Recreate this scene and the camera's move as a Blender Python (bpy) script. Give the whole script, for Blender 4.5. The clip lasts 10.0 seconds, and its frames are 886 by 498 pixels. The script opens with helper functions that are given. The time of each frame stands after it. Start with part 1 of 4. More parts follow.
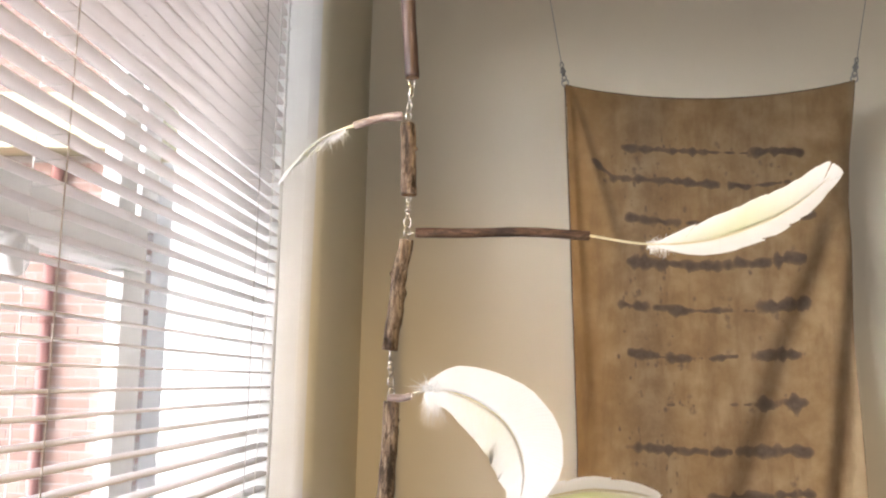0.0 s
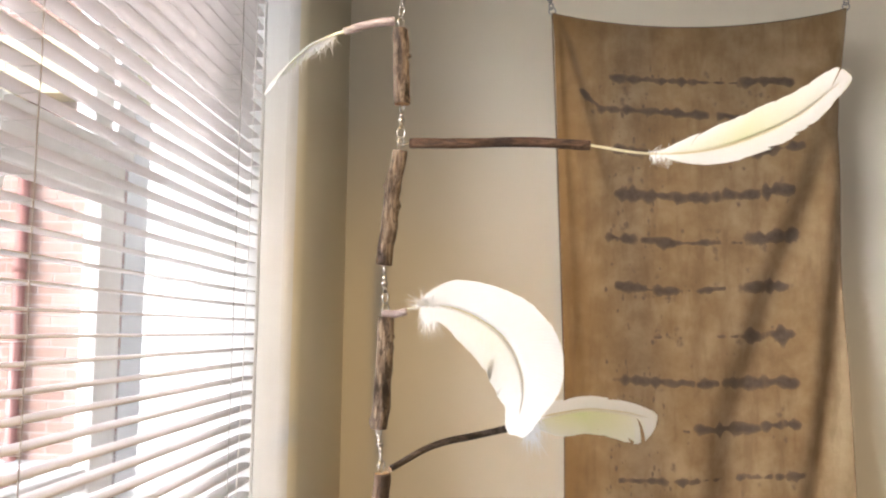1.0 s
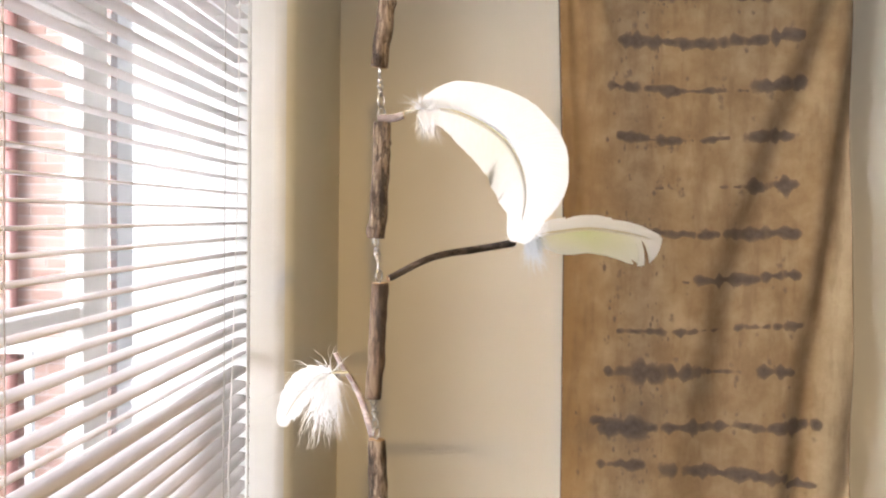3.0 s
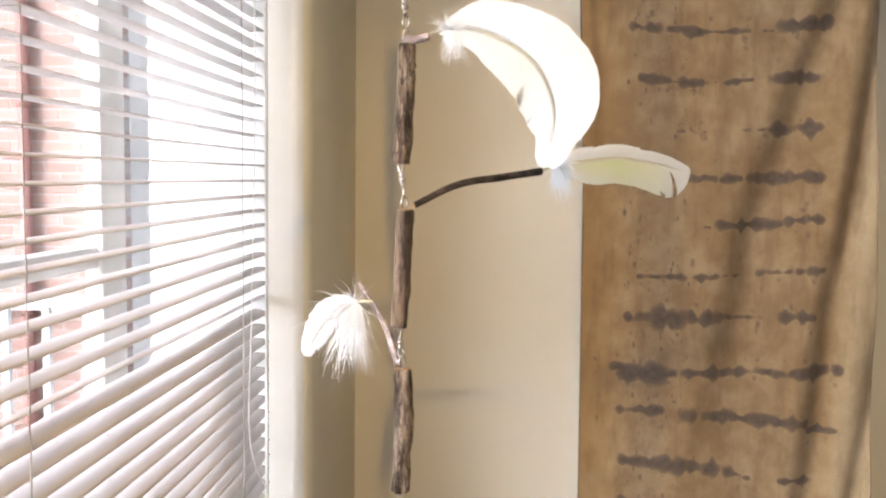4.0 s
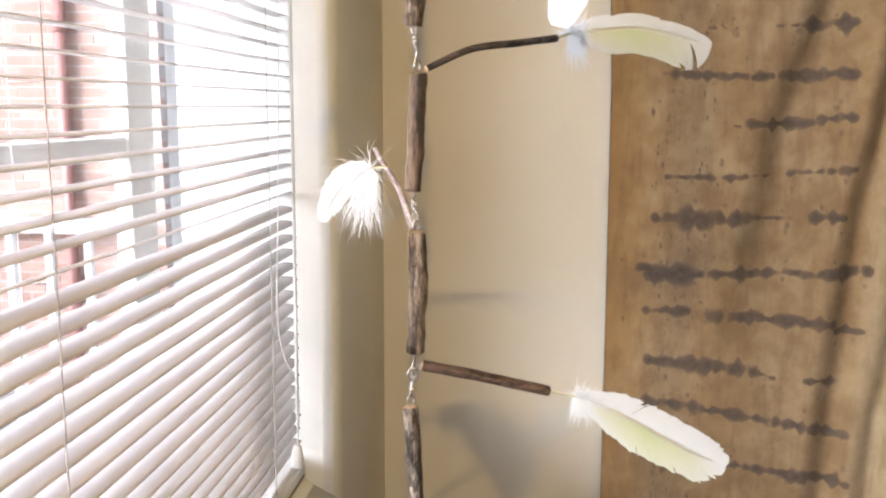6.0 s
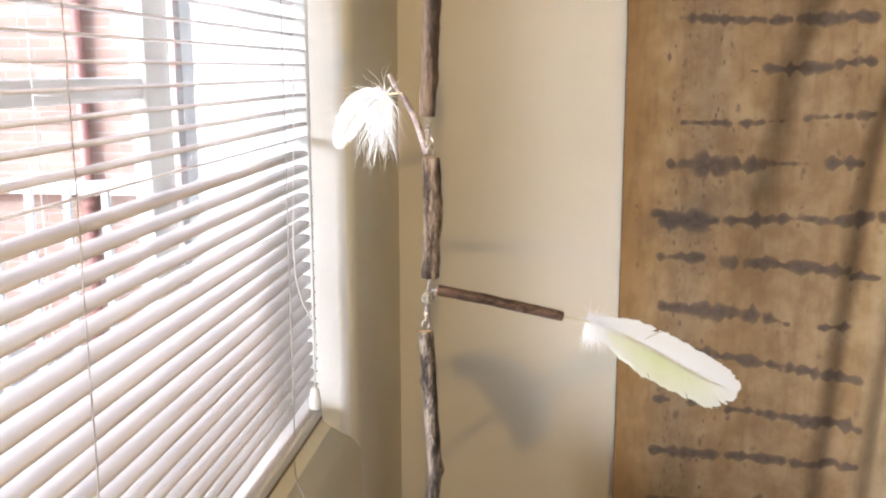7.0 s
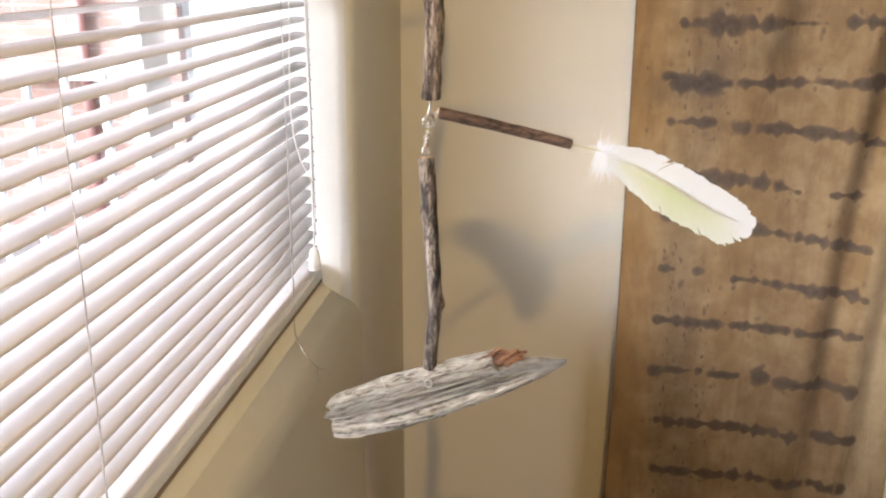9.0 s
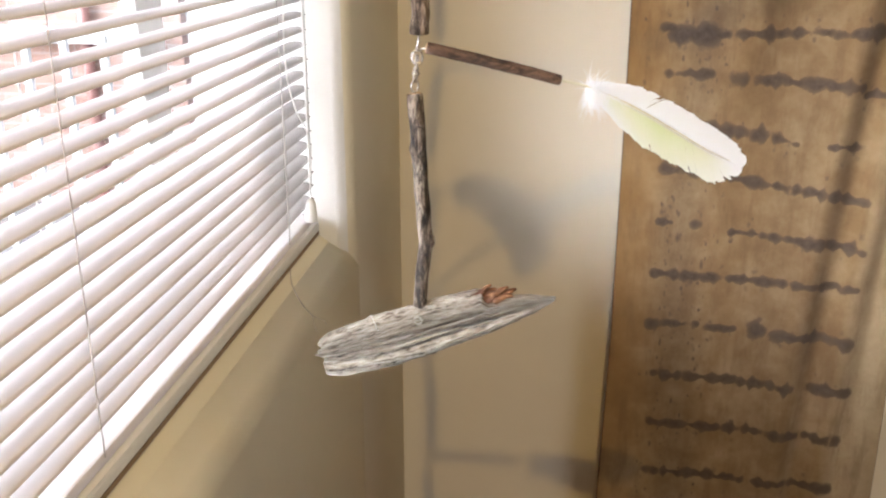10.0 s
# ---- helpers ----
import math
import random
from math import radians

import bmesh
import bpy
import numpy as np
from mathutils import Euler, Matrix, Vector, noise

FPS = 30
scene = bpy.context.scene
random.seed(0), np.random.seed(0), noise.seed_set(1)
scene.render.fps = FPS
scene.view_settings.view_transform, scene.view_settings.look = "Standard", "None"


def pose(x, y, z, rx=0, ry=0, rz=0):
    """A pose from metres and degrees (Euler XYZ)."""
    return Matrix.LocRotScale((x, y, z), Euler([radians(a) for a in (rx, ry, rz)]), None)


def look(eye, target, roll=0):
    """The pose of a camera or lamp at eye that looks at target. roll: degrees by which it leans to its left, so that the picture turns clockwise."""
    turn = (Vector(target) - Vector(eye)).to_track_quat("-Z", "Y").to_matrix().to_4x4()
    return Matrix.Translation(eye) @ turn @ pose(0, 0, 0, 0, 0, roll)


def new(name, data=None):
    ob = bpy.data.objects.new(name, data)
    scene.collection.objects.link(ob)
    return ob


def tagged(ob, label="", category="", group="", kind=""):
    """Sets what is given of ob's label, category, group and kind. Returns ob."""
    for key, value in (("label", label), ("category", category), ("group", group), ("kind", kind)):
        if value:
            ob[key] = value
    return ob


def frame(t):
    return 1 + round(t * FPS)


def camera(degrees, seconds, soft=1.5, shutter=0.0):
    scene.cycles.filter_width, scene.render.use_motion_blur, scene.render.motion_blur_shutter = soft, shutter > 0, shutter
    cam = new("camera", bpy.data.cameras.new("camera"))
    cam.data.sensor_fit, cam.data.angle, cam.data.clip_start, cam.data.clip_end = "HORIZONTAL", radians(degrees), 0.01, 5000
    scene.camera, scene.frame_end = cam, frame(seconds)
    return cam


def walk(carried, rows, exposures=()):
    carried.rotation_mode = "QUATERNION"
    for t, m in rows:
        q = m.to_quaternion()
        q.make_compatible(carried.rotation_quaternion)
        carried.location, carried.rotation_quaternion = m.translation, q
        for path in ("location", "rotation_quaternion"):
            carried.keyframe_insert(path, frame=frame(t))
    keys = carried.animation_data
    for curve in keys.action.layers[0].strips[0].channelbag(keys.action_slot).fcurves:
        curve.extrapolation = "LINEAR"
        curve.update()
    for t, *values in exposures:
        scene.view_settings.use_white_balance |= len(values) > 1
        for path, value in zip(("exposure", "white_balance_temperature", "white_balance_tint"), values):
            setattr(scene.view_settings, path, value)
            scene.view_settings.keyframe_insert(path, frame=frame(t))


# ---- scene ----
cam = camera(50.92, 10.0, soft=2.2)
# seconds, eye x y z, heading, tilt, lean
ROWS = [
    (0.0, 0.0000, 0.0000, 1.5500, 4.516, 8.044, -1.311),
    (0.5, -0.0087, 0.0155, 1.5366, 3.778, 6.400, -1.009),
    (1.0, -0.0159, 0.0289, 1.5233, 3.148, 5.022, -0.892),
    (1.5, -0.0193, 0.0403, 1.5088, 2.970, 3.428, -0.836),
    (2.0, -0.0203, 0.0477, 1.4936, 2.779, 1.360, -0.821),
    (2.5, -0.0151, 0.0555, 1.4786, 2.835, -0.425, -0.804),
    (4.0, -0.0295, 0.0740, 1.4399, 3.674, -4.444, -0.597),
    (4.5, -0.0230, 0.0784, 1.4285, 4.391, -5.567, -0.536),
    (5.0, -0.0212, 0.0751, 1.4143, 4.823, -6.827, -0.416),
    (5.5, -0.0132, 0.0700, 1.4044, 5.351, -7.751, -0.368),
    (7.0, -0.0087, 0.0525, 1.3653, 6.867, -10.962, 0.029),
    (7.5, 0.0021, 0.0494, 1.3527, 7.056, -12.040, -0.001),
    (8.0, -0.0007, 0.0617, 1.3394, 6.730, -13.577, -0.202),
    (8.5, -0.0076, 0.0720, 1.3207, 6.931, -15.289, -0.215),
    (9.0, -0.0101, 0.0775, 1.3046, 7.157, -17.275, -0.243),
    (9.5, -0.0013, 0.0752, 1.2908, 7.269, -18.156, -0.189),
    (10.0, 0.0017, 0.0700, 1.2842, 7.338, -19.326, -0.073),
]
walk(cam, [(t, pose(x, y, z, 90 + tilt, lean, yaw)) for t, x, y, z, yaw, tilt, lean in ROWS],
     [(0.0, 4.27, 5850, 15), (2.5, 4.30, 5800, 15), (5.0, 4.38, 5560, 14), (7.5, 4.44, 5580, 14), (10.0, 4.52, 5600, 14)])

# ---- light ----
world = bpy.data.worlds.new("sky")
scene.world = world
world.use_nodes = True
wn = world.node_tree.nodes
sky = wn.new("ShaderNodeTexSky")
sky.sky_type, sky.sun_disc = "NISHITA", False
sky.air_density, sky.dust_density, sky.ozone_density = 0.7, 4.0, 0.6
sky.sun_elevation, sky.sun_rotation = radians(18), radians(224)
wn["Background"].inputs["Strength"].default_value = 0.029
haze = wn.new("ShaderNodeHueSaturation")
haze.inputs["Saturation"].default_value = 0.30
world.node_tree.links.new(sky.outputs["Color"], haze.inputs["Color"])
world.node_tree.links.new(haze.outputs["Color"], wn["Background"].inputs["Color"])
scene.view_settings.exposure = 4.4


def lamp(name, kind, m, energy, colour=(1, 1, 1), **more):
    data = bpy.data.lights.new(name, kind)
    data.energy, data.color = energy, colour
    if "size" in more:
        data.size = more["size"]
    if "size_y" in more:
        data.shape, data.size_y = "RECTANGLE", more["size_y"]
    if "angle" in more:
        data.angle = more["angle"]
    ob = new(name, data)
    ob.matrix_world = m
    return ob


lamp("sun", "SUN", look((-4.0, -4.2, 1.9), (0, 0, 0)), 0.050, (1, 0.97, 0.96), angle=radians(13))
# fill light added at an opening behind the camera, never in view
lamp("rear_fill", "AREA", look((1.75, -2.46, 1.80), (0.2, 1.0, 1.95)), 1.6, (1.0, 1.0, 0.93), size=2.0, size_y=1.1)
# small warm ceiling spotlight behind the camera
bulb = lamp("ceiling_spotlight_bulb", "SPOT", look((0.09, -0.65, 2.53), (-0.05, 1.745, 0.50)), 3.7, (1.0, 0.63, 0.17))
bulb.data.spot_size, bulb.data.spot_blend, bulb.data.shadow_soft_size = radians(56), 0.7, 0.016


# ---- materials ----
class Nodes:
    """A short way to write node materials."""

    def __init__(self, name):
        self.m = bpy.data.materials.new(name)
        self.m.use_nodes = True
        self.t = self.m.node_tree
        self.b = self.t.nodes["Principled BSDF"]
        self.out = self.t.nodes["Material Output"]

    def add(self, kind, **values):
        n = self.t.nodes.new(kind)
        for k, v in values.items():
            if k in n.inputs:
                n.inputs[k].default_value = v
            elif k.replace("_", " ") in n.inputs:
                n.inputs[k.replace("_", " ")].default_value = v
        return n

    def link(self, a, b):
        self.t.links.new(a, b)

    def coords(self, scale=(1, 1, 1), kind="Object"):
        tc, mp = self.t.nodes.new("ShaderNodeTexCoord"), self.t.nodes.new("ShaderNodeMapping")
        mp.inputs["Scale"].default_value = scale
        self.link(tc.outputs[kind], mp.inputs["Vector"])
        return mp.outputs["Vector"]

    def noise(self, vec, scale, detail=4, rough=0.55):
        n = self.add("ShaderNodeTexNoise", Scale=scale, Detail=detail, Roughness=rough)
        self.link(vec, n.inputs["Vector"])
        return n.outputs["Fac"]

    def ramp(self, fac, stops):
        n = self.t.nodes.new("ShaderNodeValToRGB")
        e = n.color_ramp.elements
        while len(e) < len(stops):
            e.new(0.5)
        for k, (p, col) in enumerate(stops):
            e[k].position, e[k].color = p, (*col, 1)
        self.link(fac, n.inputs["Fac"])
        return n.outputs["Color"]

    def mix(self, fac, a, b, mode="MIX"):
        n = self.t.nodes.new("ShaderNodeMix")
        n.data_type, n.blend_type = "RGBA", mode
        for v, s in ((fac, n.inputs[0]), (a, n.inputs[6]), (b, n.inputs[7])):
            if isinstance(v, (int, float)):
                s.default_value = v
            elif isinstance(v, tuple):
                s.default_value = (*v, 1)
            else:
                self.link(v, s)
        return n.outputs[2]

    def bump(self, height, strength, distance):
        n = self.add("ShaderNodeBump", Strength=strength, Distance=distance)
        self.link(height, n.inputs["Height"])
        self.link(n.outputs["Normal"], self.b.inputs["Normal"])
        return n

    def set(self, colour=None, rough=0.5, metal=0.0, spec=None):
        if isinstance(colour, tuple):
            self.b.inputs["Base Color"].default_value = (*colour, 1)
        elif colour is not None:
            self.link(colour, self.b.inputs["Base Color"])
        self.b.inputs["Roughness"].default_value = rough
        self.b.inputs["Metallic"].default_value = metal
        if spec is not None:
            self.b.inputs["Specular IOR Level"].default_value = spec
        return self.m


def paint(name, a, b, rough=0.5, scale=6.0, bump=0.06, dist=0.0015):
    n = Nodes(name)
    v = n.coords()
    big, fine = n.noise(v, scale, 5), n.noise(v, 180, 3)
    n.bump(n.mix(0.5, n.noise(v, 45, 3), fine), bump, dist)
    return n.set(n.mix(0.12, n.ramp(big, [(0.3, a), (0.7, b)]), n.ramp(fine, [(0.3, a), (0.7, b)]), "MULTIPLY"), rough)


def bark(name, dark, mid, light, stretch=(1, 1, 0.2), scale=260, rough=0.85, bump=1.0):
    n = Nodes(name)
    v = n.coords(stretch)
    a, b, c = n.noise(v, scale, 6, 0.65), n.noise(v, scale * 0.35, 5, 0.6), n.noise(n.coords(), 60, 5)
    crack = n.ramp(n.noise(v, scale * 0.6, 3, 0.5), [(0.465, (0, 0, 0)), (0.5, (1, 1, 1)), (0.535, (0, 0, 0))])
    col = n.ramp(n.mix(0.5, a, b), [(0.44, dark), (0.5, mid), (0.565, light)])
    col = n.mix(n.ramp(c, [(0.50, (0, 0, 0)), (0.68, (0.8, 0.8, 0.8))]), col, n.mix(0.55, col, light))
    col = n.mix(n.mix(0.85, (0, 0, 0), crack), col, dark)
    n.bump(n.mix(0.35, n.mix(0.45, a, b), crack, "SUBTRACT"), bump, 0.0035)
    return n.set(col, rough)


M_WALL = paint("cream_wall_paint", (0.745, 0.68, 0.555), (0.79, 0.73, 0.60), 0.6, 3.0)
M_REVEAL = paint("window_wall_paint", (0.725, 0.68, 0.54), (0.77, 0.725, 0.58), 0.55, 3.0)
M_CEIL = paint("white_ceiling_paint", (0.76, 0.75, 0.71), (0.8, 0.79, 0.76), 0.7, 3.0)
M_WHITE = paint("white_gloss_paint", (0.74, 0.735, 0.71), (0.8, 0.8, 0.78), 0.35, 8.0, 0.04)
M_SASH = paint("weathered_white_sash_paint", (0.80, 0.79, 0.76), (0.88, 0.875, 0.85), 0.45, 12.0, 0.08)
M_RAW = paint("raw_wood_edge", (0.26, 0.17, 0.09), (0.36, 0.25, 0.14), 0.7, 30.0, 0.2)
M_PLASTIC = paint("white_plastic", (0.78, 0.78, 0.76), (0.82, 0.82, 0.8), 0.3, 20.0, 0.02)


def make_slat_material():
    n = Nodes("white_slat_enamel")
    v = n.coords((1, 0.25, 1))
    dust = n.noise(v, 40, 5)
    speck = n.ramp(n.noise(n.coords(), 120, 2), [(0.74, (0, 0, 0)), (0.78, (1, 1, 1))])
    col = n.mix(n.ramp(dust, [(0.35, (0, 0, 0)), (0.8, (0.5, 0.5, 0.5))]), (0.845, 0.80, 0.775), (0.76, 0.70, 0.655))
    col = n.mix(n.mix(0.35, (0, 0, 0), speck), col, (0.45, 0.42, 0.38))
    n.set(col, 0.38)
    tr = n.t.nodes.new("ShaderNodeBsdfTranslucent")
    n.link(col, tr.inputs["Color"])
    mx = n.add("ShaderNodeMixShader", Fac=0.28)
    n.link(n.b.outputs[0], mx.inputs[1])
    n.link(tr.outputs[0], mx.inputs[2])
    n.link(mx.outputs[0], n.out.inputs["Surface"])
    return n.m


M_SLAT = make_slat_material()


def cord_material(name, a, b):
    n = Nodes(name)
    f = n.noise(n.coords(), 900, 2)
    n.bump(f, 0.4, 0.0004)
    return n.set(n.ramp(f, [(0.3, a), (0.7, b)]), 0.8)


M_CORD = cord_material("aged_blind_cord", (0.30, 0.26, 0.23), (0.42, 0.38, 0.34))
M_CORD_PALE = cord_material("pale_blind_cord", (0.66, 0.64, 0.60), (0.76, 0.74, 0.70))


def metal(name, col, rough):
    n = Nodes(name)
    f = n.noise(n.coords(), 400, 3)
    m = n.set(n.mix(f, col, tuple(c * 0.7 for c in col)), rough, 1.0)
    n.link(n.ramp(f, [(0.3, (rough * 0.7,) * 3), (0.7, (rough * 1.4,) * 3)]), n.b.inputs["Roughness"])
    return m


M_NICKEL = metal("nickel_wire", (0.66, 0.63, 0.57), 0.28)
M_STEEL = metal("dark_steel", (0.34, 0.33, 0.32), 0.35)

ALONG_X, UP = (0.2, 1, 1), (1, 1, 0.2)
M_BARK = bark("grey_brown_bark", (0.034, 0.021, 0.013), (0.150, 0.104, 0.067), (0.33, 0.255, 0.185), UP, 330)
M_BARK_SMOOTH = bark("smooth_red_brown_bark", (0.038, 0.021, 0.016), (0.072, 0.043, 0.032), (0.122, 0.076, 0.061), (1, 1, 0.1), 160, 0.55, 0.25)
M_BARK_PLAIN = bark("smooth_brown_bark", (0.038, 0.023, 0.014), (0.122, 0.076, 0.047), (0.198, 0.137, 0.087), (1, 1, 0.12), 240, 0.75, 0.4)
M_BARK_TWIG = bark("brown_twig_bark", (0.029, 0.015, 0.009), (0.087, 0.047, 0.027), (0.152, 0.091, 0.057), ALONG_X, 320, 0.8, 0.7)
M_BARK_DARK = bark("dark_twig_bark", (0.016, 0.011, 0.008), (0.052, 0.036, 0.026), (0.11, 0.08, 0.06), ALONG_X, 320, 0.75, 0.8)
M_BARK_PALE = bark("pale_grey_twig_bark", (0.24, 0.19, 0.18), (0.42, 0.35, 0.33), (0.56, 0.49, 0.46), ALONG_X, 200, 0.7, 0.3)
M_BARK_SILVER = bark("silver_black_bark", (0.012, 0.009, 0.007), (0.085, 0.060, 0.042), (0.31, 0.26, 0.205), (1, 1, 0.25), 260)
M_CUT = bark("pale_cut_wood", (0.30, 0.17, 0.08), (0.48, 0.31, 0.17), (0.62, 0.44, 0.27), (1, 1, 1), 300, 0.75, 0.3)
M_ORANGE = bark("fresh_broken_orange_wood", (0.09, 0.036, 0.014), (0.23, 0.105, 0.040), (0.38, 0.20, 0.085), ALONG_X, 140, 0.8)


def make_drift_material():
    n = Nodes("weathered_driftwood")
    at = n.t.nodes.new("ShaderNodeAttribute")
    at.attribute_name = "grain"
    mp = n.t.nodes.new("ShaderNodeMapping")
    mp.inputs["Scale"].default_value = (2.2, 2.2, 0.42)
    n.link(at.outputs["Vector"], mp.inputs["Vector"])
    v = mp.outputs["Vector"]
    a, b, c = n.noise(v, 5, 6, 0.65), n.noise(v, 14, 5, 0.65), n.noise(n.coords(), 90, 5, 0.6)
    col = n.ramp(n.mix(0.5, a, b), [(0.38, (0.026, 0.020, 0.016)), (0.435, (0.16, 0.132, 0.10)), (0.50, (0.36, 0.325, 0.27)), (0.62, (0.54, 0.505, 0.44))])
    col = n.mix(n.ramp(c, [(0.5, (0, 0, 0)), (0.72, (0.7, 0.7, 0.7))]), col, n.mix(0.6, col, (0.40, 0.33, 0.22)))
    n.bump(n.mix(0.2, n.mix(0.5, a, b), c), 1.0, 0.008)
    return n.set(col, 0.92)


M_DRIFT = make_drift_material()


def make_feather_material():
    n = Nodes("cream_feather_vane")
    at = n.t.nodes.new("ShaderNodeAttribute")
    at.attribute_name = "tone"
    col = n.ramp(at.outputs["Fac"], [(0.0, (0.87, 0.90, 0.94)), (0.5, (0.77, 0.80, 0.62)), (1.0, (0.64, 0.73, 0.38))])
    n.set(col, 0.55, 0, 0.25)
    al = n.t.nodes.new("ShaderNodeAttribute")
    al.attribute_name = "along"
    wave = n.t.nodes.new("ShaderNodeMath")
    wave.operation = "SINE"
    mul = n.t.nodes.new("ShaderNodeMath")
    mul.operation = "MULTIPLY"
    mul.inputs[1].default_value = 3.1
    n.link(al.outputs["Fac"], mul.inputs[0])
    n.link(mul.outputs[0], wave.inputs[0])
    n.bump(wave.outputs[0], 0.14, 0.0003)
    tr = n.t.nodes.new("ShaderNodeBsdfTranslucent")
    n.link(col, tr.inputs["Color"])
    mx = n.add("ShaderNodeMixShader", Fac=0.28)
    n.link(n.b.outputs[0], mx.inputs[1])
    n.link(tr.outputs[0], mx.inputs[2])
    n.link(mx.outputs[0], n.out.inputs["Surface"])
    return n.m


M_VANE = make_feather_material()
M_QUILL = paint("ivory_quill", (0.62, 0.58, 0.38), (0.74, 0.70, 0.52), 0.35, 60, 0.02)
M_DOWN = Nodes("white_down").set((0.86, 0.88, 0.90), 0.8, 0, 0.1)


def make_cloth_material():
    n = Nodes("rust_dyed_cotton")
    v = n.coords()
    big, mid, fine = n.noise(v, 5.5, 6, 0.6), n.noise(v, 22, 6, 0.65), n.noise(v, 95, 5, 0.6)
    base = n.ramp(n.mix(0.35, big, mid), [(0.28, (0.157, 0.094, 0.039)), (0.48, (0.216, 0.141, 0.065)), (0.68, (0.290, 0.208, 0.111))])
    grey = n.t.nodes.new("ShaderNodeAttribute")
    grey.attribute_name = "wash"
    base = n.mix(grey.outputs["Fac"], base, n.ramp(mid, [(0.35, (0.134, 0.092, 0.050)), (0.65, (0.197, 0.143, 0.084))]))
    warm = n.t.nodes.new("ShaderNodeAttribute")
    warm.attribute_name = "warm"
    base = n.mix(warm.outputs["Fac"], base, n.ramp(big, [(0.3, (0.192, 0.105, 0.033)), (0.7, (0.240, 0.141, 0.051))]))
    pale_strip = n.t.nodes.new("ShaderNodeAttribute")
    pale_strip.attribute_name = "pale"
    base = n.mix(pale_strip.outputs["Fac"], base, n.ramp(mid, [(0.3, (0.270, 0.203, 0.116)), (0.7, (0.360, 0.282, 0.172))]))
    streak = n.noise(n.coords((1, 1, 0.22)), 38, 5, 0.62)
    base = n.mix(n.ramp(streak, [(0.36, (0.400, 0.400, 0.400)), (0.52, (0, 0, 0))]), base, (0.121, 0.073, 0.034))
    sheet = n.ramp(n.mix(0.5, mid, fine), [(0.60, (0, 0, 0)), (0.74, (0.320, 0.320, 0.320))])
    base = n.mix(sheet, base, (0.082, 0.050, 0.026))
    st = n.t.nodes.new("ShaderNodeAttribute")
    st.attribute_name = "stain"
    jag = n.t.nodes.new("ShaderNodeMath")
    jag.operation = "MULTIPLY_ADD"
    n.link(n.mix(0.5, mid, fine), jag.inputs[0])
    jag.inputs[1].default_value = 1.15
    jag.inputs[2].default_value = -0.585
    sm = n.t.nodes.new("ShaderNodeMath")
    sm.operation = "ADD"
    n.link(st.outputs["Fac"], sm.inputs[0])
    n.link(jag.outputs[0], sm.inputs[1])
    mask = n.ramp(sm.outputs[0], [(0.24, (0, 0, 0)), (0.34, (0.30, 0.30, 0.30)), (0.46, (0.74, 0.74, 0.74)), (0.75, (0.94, 0.94, 0.94))])
    col = n.mix(mask, base, n.ramp(fine, [(0.3, (0.052, 0.036, 0.027)), (0.7, (0.085, 0.062, 0.046))]))
    wv = n.add("ShaderNodeTexNoise", Scale=1.0, Detail=1)
    n.link(n.coords((1600, 1600, 1600)), wv.inputs["Vector"])
    n.bump(n.mix(0.6, wv.outputs["Fac"], fine), 0.25, 0.0006)
    n.b.inputs["Sheen Weight"].default_value = 0.15
    return n.set(col, 0.92, 0, 0.1)


M_CLOTH = make_cloth_material()


def make_brick_material():
    n = Nodes("red_brick")
    ob = n.t.nodes.new("ShaderNodeObjectInfo")
    f = n.noise(n.coords(), 30, 5)
    tone = n.mix(0.5, ob.outputs["Random"], f)
    n.bump(f, 0.4, 0.004)
    return n.set(n.ramp(tone, [(0.25, (0.29, 0.18, 0.145)), (0.5, (0.335, 0.215, 0.175)), (0.75, (0.38, 0.26, 0.22))]), 0.85)


M_BRICK = make_brick_material()
M_MORTAR = paint("pale_mortar", (0.40, 0.34, 0.305), (0.45, 0.39, 0.35), 0.9, 20, 0.3)
M_PIPE = paint("dark_red_pipe_paint", (0.31, 0.15, 0.13), (0.37, 0.185, 0.16), 0.45, 10)
M_EAVE = paint("pale_yellow_render", (0.62, 0.56, 0.36), (0.7, 0.64, 0.44), 0.8, 4)
M_CONC = paint("grey_concrete", (0.30, 0.28, 0.27), (0.40, 0.38, 0.36), 0.85, 6, 0.2)
M_GROUND = paint("paved_yard", (0.36, 0.32, 0.285), (0.44, 0.395, 0.35), 0.9, 1.5, 0.3)


def make_floor_material():
    n = Nodes("oak_floor_boards")
    f = n.noise(n.coords((8, 0.6, 1)), 9, 6)
    n.bump(f, 0.15, 0.001)
    return n.set(n.ramp(f, [(0.3, (0.27, 0.145, 0.06)), (0.7, (0.40, 0.235, 0.11))]), 0.4)


M_FLOOR = make_floor_material()


def make_glass():
    n = Nodes("window_glass")
    tr = n.t.nodes.new("ShaderNodeBsdfTransparent")
    tr.inputs["Color"].default_value = (0.96, 0.97, 0.96, 1)
    gl = n.add("ShaderNodeBsdfGlossy", Roughness=0.02)
    mx = n.add("ShaderNodeMixShader", Fac=0.05)
    n.link(tr.outputs[0], mx.inputs[1])
    n.link(gl.outputs[0], mx.inputs[2])
    n.link(mx.outputs[0], n.out.inputs["Surface"])
    return n.m


M_GLASS = make_glass()


